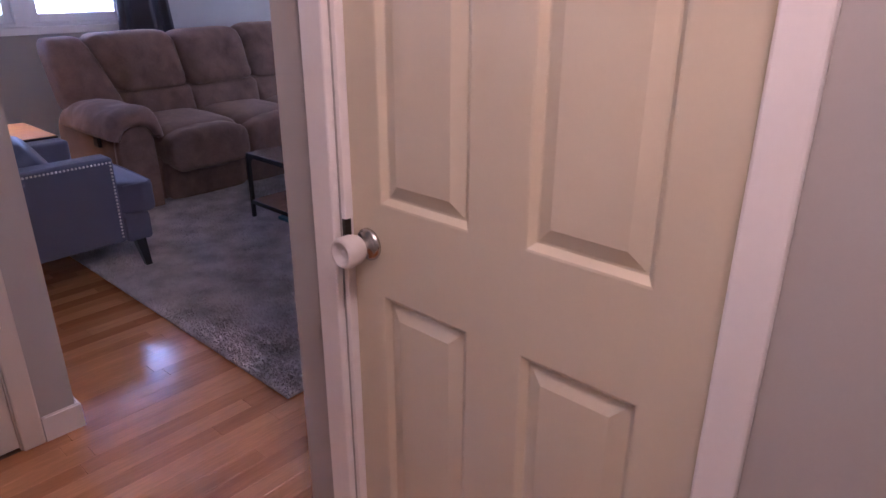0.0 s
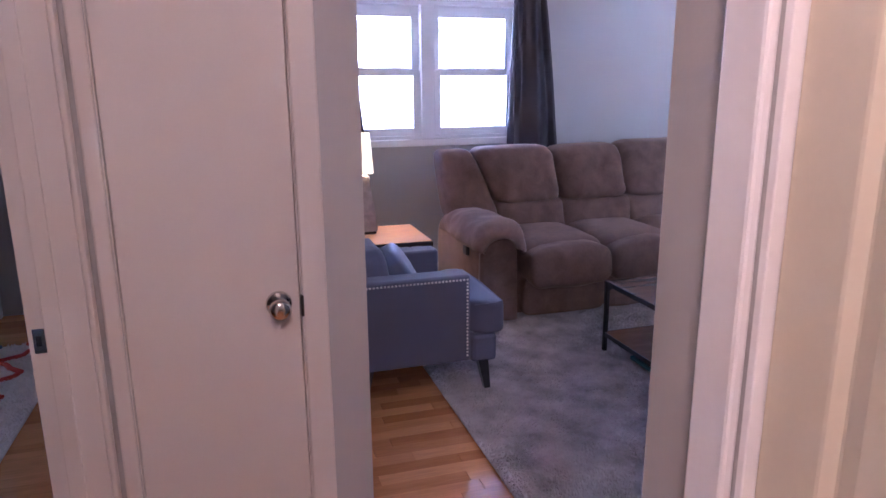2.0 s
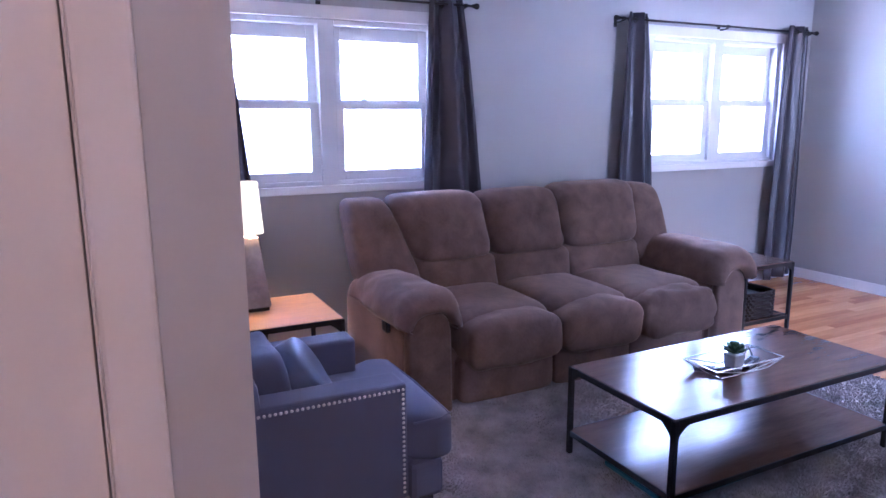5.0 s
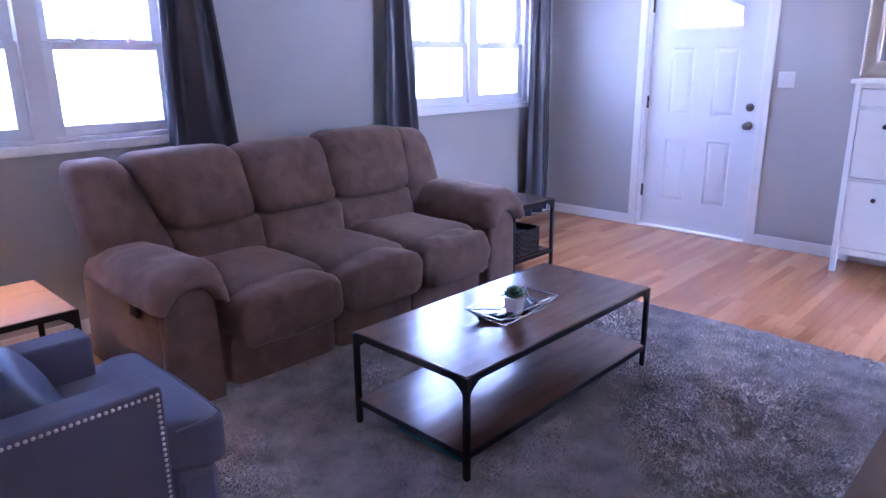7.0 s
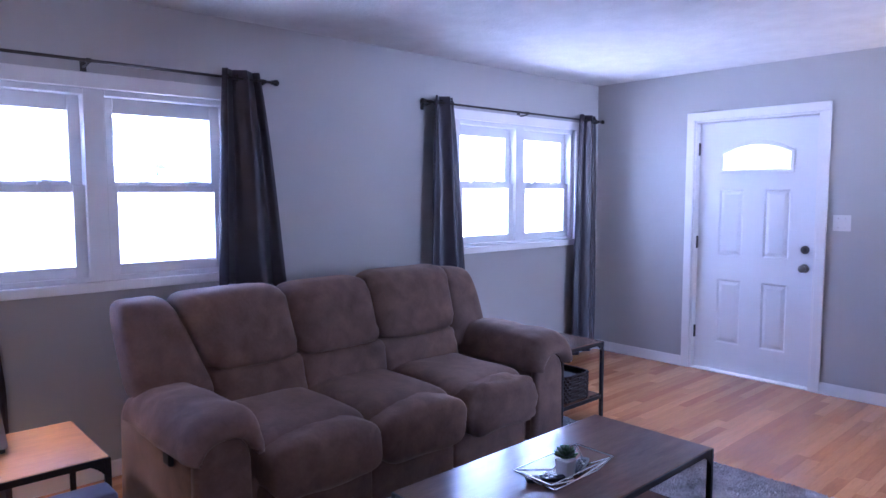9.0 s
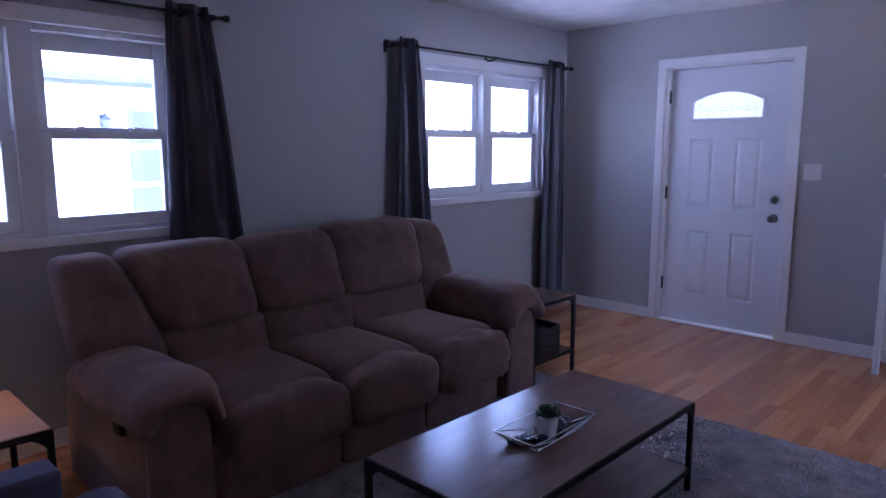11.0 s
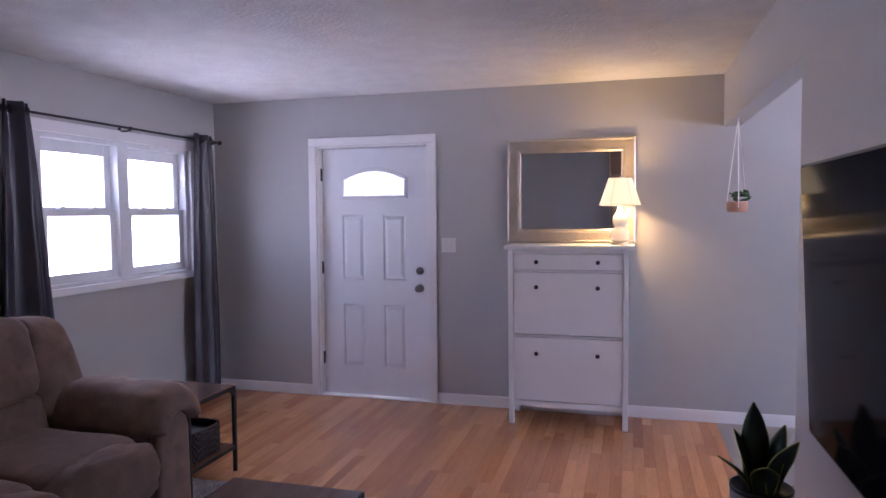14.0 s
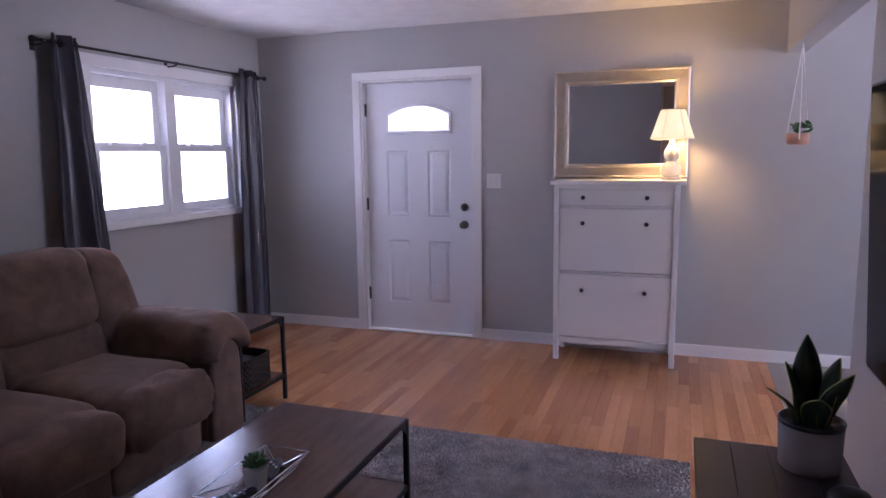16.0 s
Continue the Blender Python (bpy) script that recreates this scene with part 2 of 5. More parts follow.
def baseboard(x0, x1, y0, y1, h=0.088):
    bm = box(x0, x1, y0, y1, 0.0, h)
    top = [e for e in bm.edges if all(v.co.z > h - 1e-4 for v in e.verts)]
    bmesh.ops.bevel(bm, geom=top, offset=0.006, segments=2, affect="EDGES")
    return tagged(part("baseboard", bm, TRIM), "white painted baseboard along the wall", "baseboard", kind="structure")


BB = 0.014
baseboard(0.0, BB, -5.392, -BB)
baseboard(0.0, 0.888, -BB, 0.0)
baseboard(1.978, 4.30, -BB, 0.0)
baseboard(4.30, 7.54, -BB, 0.0)
baseboard(BB, 3.143, -5.392, -5.392 + BB)
baseboard(3.143, 3.143 + BB, -5.494, -5.392 + BB)
baseboard(4.07 - BB, 4.07, -5.161, -2.21)
baseboard(4.07 - BB, 4.18, -2.21, -2.21 + BB)
baseboard(4.07 - BB, 4.176, -5.161 - BB, -5.161)
baseboard(5.043, 7.54, -5.161 - BB, -5.161)
baseboard(4.045, 7.54, -6.04, -6.04 + BB)


def add_casing(bm, axis, c, side, a0, a1, top, w=0.066, t=0.018, w2=None):
    """Flat casing with eased edges round an opening a0..a1, on the face c, standing proud to the given side."""
    lo, hi = (c, c + t) if side > 0 else (c - t, c)
    for p, q, z0, z1 in ((a0 - w, a0, 0.0, top), (a1, a1 + (w2 or w), 0.0, top), (a0 - w, a1 + (w2 or w), top, top + w)):
        if axis == "y":
            add_box(bm, p, q, lo, hi, z0, z1, 0.005)
        else:
            add_box(bm, lo, hi, p, q, z0, z1, 0.005)


# ---- windows ----
def window(name, y0, y1, z0, z1, label):
    """A pair of double-hung vinyl sashes in one opening of the west wall, with casing and sill."""
    root = tagged(new(name), label, "window", kind="structure")
    ym = (y0 + y1) / 2
    bm = bmesh.new()
    for p, q, r, s in ((y0 - 0.06, y0, z0, z1), (y1, y1 + 0.055, z0, z1), (y0 - 0.06, y1 + 0.055, z1, z1 + 0.075)):
        add_box(bm, 0.0, 0.02, p, q, r, s, 0.004)
    part("casing", bm, TRIM, root)
    bm = bmesh.new()
    add_box(bm, -0.16, 0.028, y0 - 0.06, y1 + 0.055, z0 - 0.05, z0, 0.005)
    part("window_sill", bm, TRIM, root)
    bm = bmesh.new()
    for p, q, r, s in ((y0, y0 + 0.035, z0, z1), (y1 - 0.035, y1, z0, z1), (ym - 0.05, ym + 0.05, z0, z1), (y0 + 0.035, ym - 0.05, z1 - 0.03, z1), (ym + 0.05, y1 - 0.035, z1 - 0.03, z1), (y0 + 0.035, ym - 0.05, z0, z0 + 0.025), (ym + 0.05, y1 - 0.035, z0, z0 + 0.025)):
        add_box(bm, -0.13, -0.012, p, q, r, s, 0.003)
    part("window_frame", bm, VINYL, root)
    zm = z0 + (z1 - z0) * 0.485
    for a, b in ((y0 + 0.035, ym - 0.05), (ym + 0.05, y1 - 0.035)):
        for k, (lo, hi, x0, x1) in enumerate(((zm - 0.018, z1 - 0.03, -0.115, -0.08), (z0 + 0.025, zm + 0.022, -0.075, -0.04))):
            bm = bmesh.new()
            e = 0.056
            top, bot = (0.078, 0.058) if k == 0 else (0.04, 0.055)
            for p, q, r, s in ((a, a + e, lo, hi), (b - e, b, lo, hi), (a + e, b - e, lo, lo + bot), (a + e, b - e, hi - top, hi)):
                add_box(bm, x0, x1, p, q, r, s, 0.003)
            sash = part("sash", bm, VINYL, root)
            g = part("pane", box((x0 + x1) / 2 - 0.003, (x0 + x1) / 2 + 0.003, a + e - 0.004, b - e + 0.004, lo + bot - 0.004, hi - top + 0.004), PANE, root)
            g.visible_shadow = False
            if k == 1:
                for f in (0.3, 0.72):
                    yy = a + (b - a) * f
                    bm = bmesh.new()
                    add_box(bm, -0.08, -0.045, yy - 0.03, yy + 0.03, hi, hi + 0.012, 0.004)
                    add_box(bm, -0.07, -0.05, yy - 0.012, yy + 0.02, hi + 0.01, hi + 0.024, 0.005)
                    part("sash_lock", bm, WHITE_PLASTIC, root)
    return root


window("window_1", *W1, "white double-hung twin window with broad casing")
window("window_2", *W2, "white double-hung twin window beside the corner")


# ---- more materials ----
SOFA = surface("taupe_microfibre", (0.153, 0.093, 0.069), 0.85, contrast=1.6, vary=0.4, scale=10, fine=70, bump=0.3, fine_vary=0.18, sheen=0.35, dist=0.003)
# brushed nap: the broad mottling runs in swirls
for n in SOFA.node_tree.nodes:
    if n.bl_idname == "ShaderNodeTexNoise" and n.inputs["Scale"].default_value < 20:
        n.inputs["Distortion"].default_value = 0.5
SOFA.node_tree.nodes["Principled BSDF"].inputs["Sheen Tint"].default_value = (0.9, 0.72, 0.6, 1)
BLUE = surface("slate_blue_linen", (0.112, 0.118, 0.178), 0.85, vary=0.06, scale=6, fine=420, bump=0.3, fine_vary=0.12, sheen=0.2)
PILLOW = surface("navy_satin_pillow", (0.10, 0.12, 0.20), 0.45, vary=0.2, scale=8, fine=120, bump=0.2)
CURTAIN = surface("charcoal_curtain", (0.042, 0.036, 0.046), 0.33, vary=0.1, scale=5, fine=300, bump=0.15, fine_vary=0.08, sheen=0.12)
WALNUT = surface("rustic_brown_wood", (0.125, 0.068, 0.045), 0.2, contrast=1.7, vary=0.3, scale=4, fine=22, bump=0.05, stretch=(6, 0.9, 2), fine_vary=0.25)
OAKTOP = surface("rustic_honey_wood", (0.37, 0.205, 0.082), 0.35, vary=0.3, scale=4, fine=22, bump=0.15, stretch=(6, 0.9, 2), fine_vary=0.22)
STANDW = surface("grey_brown_wood", (0.062, 0.041, 0.041), 0.4, vary=0.3, scale=3, fine=25, bump=0.15, stretch=(6, 0.9, 2), fine_vary=0.22, per_object=0.45)
IRON = surface("black_iron", (0.025, 0.022, 0.022), 0.45, 0.5, vary=0.2, scale=10, fine=120, bump=0.15)
CABW = surface("white_stained_cabinet", (0.83, 0.81, 0.785), 0.4, vary=0.03, scale=3, fine=40, bump=0.05, stretch=(1, 1, 6), fine_vary=0.02)
PEWTER = surface("silver_gilt_frame", (0.52, 0.46, 0.38), 0.38, 0.75, vary=0.12, scale=14, fine=120, bump=0.12)
MIRROR = surface("mirror_silvering", (0.86, 0.88, 0.88), 0.02, 1.0, vary=0.0, bump=0.0, fine_vary=0.0, rough_vary=0.0)
CERAMIC = surface("cream_glazed_ceramic", (0.80, 0.74, 0.64), 0.15, vary=0.03, bump=0.0)
SHADE = glow_material("lit_cream_shade", (1.0, 0.78, 0.38), 0.12, (0.5, 0.45, 0.35))
SHADE2 = glow_material("lit_warm_shade", (1.0, 0.76, 0.36), 0.075, (0.5, 0.45, 0.35))
PHOTO = surface("mottled_grey_lamp_base", (0.24, 0.22, 0.22), 0.5, vary=0.6, scale=14, fine=40, bump=0.2, fine_vary=0.3)
PILLOWTRIM = surface("cream_shade_binding", (0.42, 0.34, 0.20), 0.8, vary=0.05)
LEAF = surface("snake_plant_leaf", (0.018, 0.04, 0.02), 0.4, vary=0.5, scale=18, fine=60, bump=0.1, stretch=(1, 1, 3), fine_vary=0.2)
LEAFEDGE = surface("yellow_leaf_margin", (0.30, 0.30, 0.06), 0.45, vary=0.2)
SUCC = surface("succulent_green", (0.05, 0.13, 0.04), 0.5, vary=0.3, scale=30, fine=90)
SOIL = surface("dark_soil", (0.02, 0.015, 0.012), 0.95, vary=0.3, scale=30, fine=120, bump=0.8)
POT = surface("two_tone_stoneware", (0.32, 0.265, 0.25), 0.7, contrast=1.8, vary=0.2, scale=6, fine=150, bump=0.2)
TERRA = surface("pale_terracotta", (0.55, 0.30, 0.20), 0.7, vary=0.1, scale=10, fine=120, bump=0.15)
ROPE = surface("cotton_cord", (0.75, 0.72, 0.68), 0.9, vary=0.1, scale=40, fine=300, bump=0.4)
BLACK = surface("black_plastic", (0.012, 0.012, 0.014), 0.35, vary=0.1, fine=200, bump=0.05)
SCREEN = surface("black_screen_glass", (0.006, 0.006, 0.008), 0.08, vary=0.0, bump=0.0, fine_vary=0.0, rough_vary=0.0)
BASKET = surface("dark_wicker", (0.028, 0.017, 0.013), 0.7, vary=0.4, scale=30, fine=70, bump=0.6)
RUG = surface("grey_shag_pile", (0.39, 0.36, 0.357), 0.95, contrast=1.8, vary=0.5, scale=7, fine=45, bump=0.5, fine_vary=0.22, dist=0.006)
TEAL = surface("teal_plastic", (0.03, 0.20, 0.24), 0.35)
BEDRUG = surface("cream_shag", (0.66, 0.60, 0.54), 0.95, vary=0.15, scale=8, fine=90, bump=0.6)
RED = surface("red_yarn", (0.42, 0.05, 0.03), 0.95, vary=0.3, scale=20, fine=90, bump=0.5)
NAVY = surface("navy_yarn", (0.03, 0.07, 0.12), 0.95, vary=0.3, scale=20, fine=90, bump=0.5)
TRAYGLASS = glass_material("tray_glass")
NAIL = surface("nickel_nailhead", (0.70, 0.69, 0.68), 0.3, 0.3, vary=0.05, bump=0.0)

SCREEN.node_tree.nodes["Principled BSDF"].inputs["Specular IOR Level"].default_value = 0.12
SCREEN.node_tree.nodes["Principled BSDF"].inputs["IOR"].default_value = 1.2


def here(name, bm, material, root, label="", smooth=False, under=None):
    """A part built in room coordinates, under a thing that stands unturned at its own place."""
    bmesh.ops.translate(bm, verts=bm.verts, vec=-Vector(root.location))
    return part(name, bm, material, under or root, label, smooth)


def add_puff(bm, c, s, e1=0.45, e2=0.45, m=None, nu=44, nv=26, lumps=0.012, seed=0.0, freq=5.0):
    """An upholstered, softly squared body with half sizes s round c; lumps gives uneven padding."""
    def sp(v, e):
        return math.copysign(abs(v) ** e, v)
    rows = []
    for j in range(nv + 1):
        ph = -math.pi / 2 + math.pi * j / nv
        ring = []
        for i in range(nu):
            th = 2 * math.pi * i / nu
            p = Vector((s[0] * sp(math.cos(ph), e1) * sp(math.cos(th), e2), s[1] * sp(math.cos(ph), e1) * sp(math.sin(th), e2), s[2] * sp(math.sin(ph), e1)))
            q = p if m is None else m.to_3x3() @ p
            w = Vector(c) + q
            k = noise.noise(w * freq + Vector((seed, seed * 1.7, 0)))
            k += 0.45 * (0.35 - abs(noise.noise(w * freq * 2.3 + Vector((seed * 2.1, 0, seed)))))
            w += q.normalized() * lumps * k
            ring.append(bm.verts.new(w))
        rows.append(ring)
    for a, b in zip(rows, rows[1:]):
        for i in range(nu):
            bm.faces.new((a[i], a[(i + 1) % nu], b[(i + 1) % nu], b[i]))
    bm.faces.new(rows[0][::-1])
    bm.faces.new(rows[-1])
    bmesh.ops.remove_doubles(bm, verts=[v for r in (rows[0], rows[-1]) for v in r], dist=1e-5)


def puff(*a, **k):
    bm = bmesh.new()
    add_puff(bm, *a, **k)
    return bm


# ---- doors ----
def add_panel(bm, axis, face, side, a0, a1, z0, z1, deep=0.0115, rim=0.018):
    """A raised-and-fielded panel set into a door face: a sunk moulding frame with a field inside."""
    def p(a, z, d):
        return (a, face + side * d, z) if axis == "y" else (face + side * d, a, z)
    loops = []
    for ins, d in ((0.0, 0.0), (0.004, -0.001), (0.014, -deep), (rim, -deep), (rim + 0.026, -0.0015)):
        loops.append([bm.verts.new(p(a, z, d)) for a, z in ((a0 + ins, z0 + ins), (a1 - ins, z0 + ins), (a1 - ins, z1 - ins), (a0 + ins, z1 - ins))])
    for u, v in zip(loops, loops[1:]):
        for i in range(4):
            bm.faces.new((u[i], u[(i + 1) % 4], v[(i + 1) % 4], v[i]))
    bm.faces.new(loops[-1])


def panel_door_leaf(axis, face, side, thick, a0, a1, z0, z1, panels):
    """A door leaf whose face has true openings, filled by moulded panels."""
    bm = bmesh.new()
    xs = sorted({a0, a1, *[p[0] for p in panels], *[p[1] for p in panels]})
    zs = sorted({z0, z1, *[p[2] for p in panels], *[p[3] for p in panels]})
    for p, q in zip(xs, xs[1:]):
        for r, s in zip(zs, zs[1:]):
            if any(h[0] <= p and q <= h[1] and h[2] <= r and s <= h[3] for h in panels):
                continue
            co = [(p, r), (q, r), (q, s), (p, s)]
            bm.faces.new([bm.verts.new((a, face, z) if axis == "y" else (face, a, z)) for a, z in co])
    bmesh.ops.remove_doubles(bm, verts=bm.verts, dist=1e-5)
    back, lo = face - side * thick, face - side * 0.012
    c0, c1 = min(back, lo), max(back, lo)
    if axis == "y":
        add_box(bm, a0, a1, c0, c1, z0, z1)
    else:
        add_box(bm, c0, c1, a0, a1, z0, z1)
    f0, f1 = min(face, lo), max(face, lo)
    for a, b, r, s in ((a0, a0 + 0.004, z0, z1), (a1 - 0.004, a1, z0, z1), (a0 + 0.004, a1 - 0.004, z0, z0 + 0.004), (a0 + 0.004, a1 - 0.004, z1 - 0.004, z1)):
        e = 0.0005
        if axis == "y":
            add_box(bm, a, b, f0 + (e if side < 0 else 0), f1 - (e if side > 0 else 0), r, s)
        else:
            add_box(bm, f0 + (e if side < 0 else 0), f1 - (e if side > 0 else 0), a, b, r, s)
    for h in panels:
        add_panel(bm, axis, face, side, *h)
    return bm


def to_axis(axis, side, at):
    """Turns a lathe's +z to stand out of a face."""
    rot = {("y", -1): (90, 0, 0), ("y", 1): (-90, 0, 0), ("x", 1): (0, 90, 0), ("x", -1): (0, -90, 0)}[(axis, side)]
    return pose(*at, *rot)


KNOB = ((0.033, 0.0), (0.033, 0.004), (0.028, 0.010), (0.013, 0.013), (0.012, 0.030), (0.020, 0.038), (0.027, 0.048), (0.027, 0.060), (0.020, 0.068), (0.008, 0.070))
BOLT = ((0.031, 0.0), (0.031, 0.008), (0.026, 0.014), (0.022, 0.015), (0.021, 0.026), (0.010, 0.028))


def jamb(axis, c0, c1, a0, a1, top, t=0.018):
    """Lining of a door opening, inside it."""
    bm = bmesh.new()
    for p, q, r, s in ((a0, a0 + t, 0.0, top - t), (a1 - t, a1, 0.0, top - t), (a0, a1, top - t, top)):
        if axis == "y":
            add_box(bm, p, q, c0, c1, r, s, 0.002)
        else:
            add_box(bm, c0, c1, p, q, r, s, 0.002)
    return bm


# front door, in the north wall, set back into its frame
FY = 0.055
front = tagged(new("door_1"), "closed white panelled entry door with arched glass", "door", kind="structure")
bm = bmesh.new()
add_casing(bm, "y", 0.0, -1, 0.955, 1.915, 2.065)
part("casing", bm, TRIM, front)
part("jamb", jamb("y", -0.002, 0.155, 0.955, 1.915, 2.065), TRIM, front)
PAN = ((1.150, 1.350, 0.965, 1.505), (1.508, 1.705, 0.965, 1.505), (1.150, 1.350, 0.24, 0.77), (1.508, 1.705, 0.24, 0.77))
GLZ = (1.145, 1.724, 1.628, 1.885)
leaf = part("leaf", panel_door_leaf("y", FY, -1, 0.044, 0.977, 1.893, 0.012, 2.042, PAN), STEEL_DOOR, front)


def arch_points(a0, a1, z0, zs, zt, n=14):
    pts = [(a0, z0), (a1, z0)]
    for i in range(n + 1):
        u = 1 - 2 * i / n
        pts.append(((a0 + a1) / 2 + u * (a1 - a0) / 2, zs + (zt - zs) * (1 - u * u)))
    return pts


bm = bmesh.new()
loops = []
for ins, d in ((0.0, -0.001), (0.004, 0.010), (0.022, 0.012), (0.030, 0.006), (0.034, -0.002)):
    loops.append([bm.verts.new((a, FY - d, z)) for a, z in arch_points(GLZ[0] + ins, GLZ[1] - ins, GLZ[2] + ins, 1.80 - ins * 0.5, GLZ[3] - ins)])
for u, v in zip(loops, loops[1:]):
    for i in range(len(u)):
        bm.faces.new((u[i], u[(i + 1) % len(u)], v[(i + 1) % len(u)], v[i]))
part("glass_frame", bm, STEEL_DOOR, front)
# pane glows by itself in place of daylight; the leaf behind is solid
PANEGLOW = bpy.data.materials.new("self_glowing_door_glass")
PANEGLOW.use_nodes = True
fb = PANEGLOW.node_tree.nodes["Principled BSDF"]
fb.inputs["Base Color"].default_value = (0.8, 0.85, 0.9, 1)
fb.inputs["Emission Color"].default_value = (0.86, 0.92, 1.0, 1)
fb.inputs["Emission Strength"].default_value = 0.15
fb.inputs["Roughness"].default_value = 0.2
bm = bmesh.new()
bm.faces.new([bm.verts.new((a, FY - 0.0035, z)) for a, z in arch_points(GLZ[0] + 0.03, GLZ[1] - 0.03, GLZ[2] + 0.03, 1.785, GLZ[3] - 0.03)])
part("pane", bm, PANEGLOW, front, "leaded glass whose own glow stands in for daylight")
bm = bmesh.new()
for i in range(8):
    a, b = GLZ[0] + 0.05 + i * 0.06, 0.045 if i % 2 else 0.07
    add_tube(bm, [(a, FY - 0.006, 1.70 + b * 0.3), (a + 0.03, FY - 0.006, 1.70 + b), (a + 0.06, FY - 0.006, 1.70 + b * 0.3)], 0.0012, 5)
    add_tube(bm, [(a + 0.03, FY - 0.006, 1.66), (a + 0.03, FY - 0.006, 1.70 + b)], 0.0010, 5)
add_tube(bm, [(GLZ[0] + 0.035, FY - 0.006, 1.715), (GLZ[1] - 0.035, FY - 0.006, 1.715)], 0.0010, 5)
part("leading", bm, NICKEL, front)
for z in (1.835, 1.066, 0.311):
    bm = bmesh.new()
    add_box(bm, 0.962, 0.982, FY - 0.012, FY + 0.004, z - 0.05, z + 0.05, 0.002)
    add_tube(bm, [(0.972, FY - 0.014, z - 0.052), (0.972, FY - 0.014, z + 0.052)], 0.007, 10)
    part("hinge", bm, BRONZE, front)
part("door_knob", lathe(KNOB, 24, to_axis("y", -1, (1.822, FY, 0.909))), AGED, front, "aged nickel knob", smooth=True)
bm = lathe(BOLT, 24, to_axis("y", -1, (1.822, FY, 1.049)))
add_box(bm, 1.817, 1.827, FY - 0.042, FY - 0.026, 1.035, 1.063, 0.003)
part("deadbolt", bm, AGED, front)
bm = bmesh.new()
for p, q, r, z in ((0.972, 1.0, 0.0, 2.03), (1.87, 1.898, 0.0, 2.03), (0.972, 1.898, 2.018, 2.048)):
    add_box(bm, p, q, 0.101, 0.135, r, z)
part("door_stop", bm, TRIM, front)
part("threshold", box(0.973, 1.897, -0.004, 0.15, 0.0, 0.008, 0.003), TRIM, front)

# hall door with six moulded panels
HY = -5.145
hd = tagged(new("door_2"), "closed off-white six-panel hall door", "door", kind="structure")
bm = bmesh.new()
add_casing(bm, "y", -5.161, -1, 4.246, 4.984, 2.03, w=0.066, w2=0.056)
part("casing", bm, TRIM, hd)
part("jamb", jamb("y", -5.163, -5.039, 4.250, 4.992, 2.04, 0.012), TRIM, hd)
hp = []
for a0, a1 in ((4.341, 4.556), (4.668, 4.882)):
    hp += [(a0, a1, 0.957, 1.60), (a0, a1, 0.20, 0.773), (a0, a1, 1.70, 1.90)]
part("leaf", panel_door_leaf("y", HY, -1, 0.035, 4.264, 4.978, 0.012, 2.024, hp), DOORP, hd)
KX, KZ = 4.309, 0.872
part("rose", lathe(((0.032, 0.0), (0.032, 0.005), (0.026, 0.011), (0.014, 0.013), (0.013, 0.035)), 24, to_axis("y", -1, (KX, HY, KZ))), NICKEL, hd, smooth=True)
part("knob_cover", lathe(((0.016, 0.024), (0.026, 0.030), (0.030, 0.042), (0.031, 0.066), (0.026, 0.074), (0.022, 0.073), (0.020, 0.070), (0.012, 0.069), (0.011, 0.064), (0.004, 0.064)), 28, to_axis("y", -1, (KX, HY, KZ))), WHITE_PLASTIC, hd, "white child-proof knob cover", smooth=True)
part("latch", box(4.253, 4.263, -5.165, -5.149, 0.872, 0.915, 0.002), BRONZE, hd)

# closet door, flat
cd = tagged(new("door_3"), "closed cream flush linen-closet door", "door", kind="structure")
bm = bmesh.new()
t, c = 0.016, 3.143
for p, q, r, s in ((-6.021, -5.985, 0, 2.04), (-5.56, -5.496, 0, 2.04), (-6.021, -5.496, 2.04, 2.105)):
    add_box(bm, c, c + t, p, q, r, s, 0.006)
part("casing", bm, CLOSET, cd)
part("jamb", jamb("x", 3.002, 3.145, -5.985, -5.56, 2.04, 0.004), CLOSET, cd)
part("leaf", box(3.108, 3.142, -5.979, -5.566, 0.012, 2.033, 0.002), CLOSET, cd)
part("door_knob", lathe(KNOB, 28, to_axis("x", 1, (3.142, -5.618, 0.865))), SILVER, cd, smooth=True)
part("strike_plate", box(3.136, 3.161, -5.564, -5.557, 0.83, 0.885, 0.001), BRONZE, cd)
part("hinge", tube([(3.149, -5.983, 0.22), (3.149, -5.983, 0.31)], 0.006, 10), CLOSET, cd)

# bedroom doorway
bd = tagged(new("door_4"), "open bedroom doorway with cream casing", "doorway", kind="structure")
bm = bmesh.new()
for p, q, r, s in ((3.172, 3.212, 0, 2.04), (3.978, 4.044, 0, 2.04), (3.172, 4.044, 2.04, 2.10)):
    add_box(bm, p, q, -6.04, -6.028, r, s, 0.004)
part("casing", bm, CLOSET, bd)
bm = jamb("y", -6.162, -6.038, 3.215, 3.975, 2.04, 0.012)
add_box(bm, 3.2271, 3.238, -6.125, -6.09, 0, 2.02, 0.002)
part("jamb", bm, CLOSET, bd)
bm = bmesh.new()
add_box(bm, 3.227, 3.2295, -6.152, -6.127, 0.83, 0.887, 0.001)
sp = part("strike_plate", bm, SILVER, bd)
# black block on the plate stands for the shade in its hole
part("hole_shade_block", box(3.2285, 3.2302, -6.146, -6.135, 0.847, 0.870), BLACK, bd)

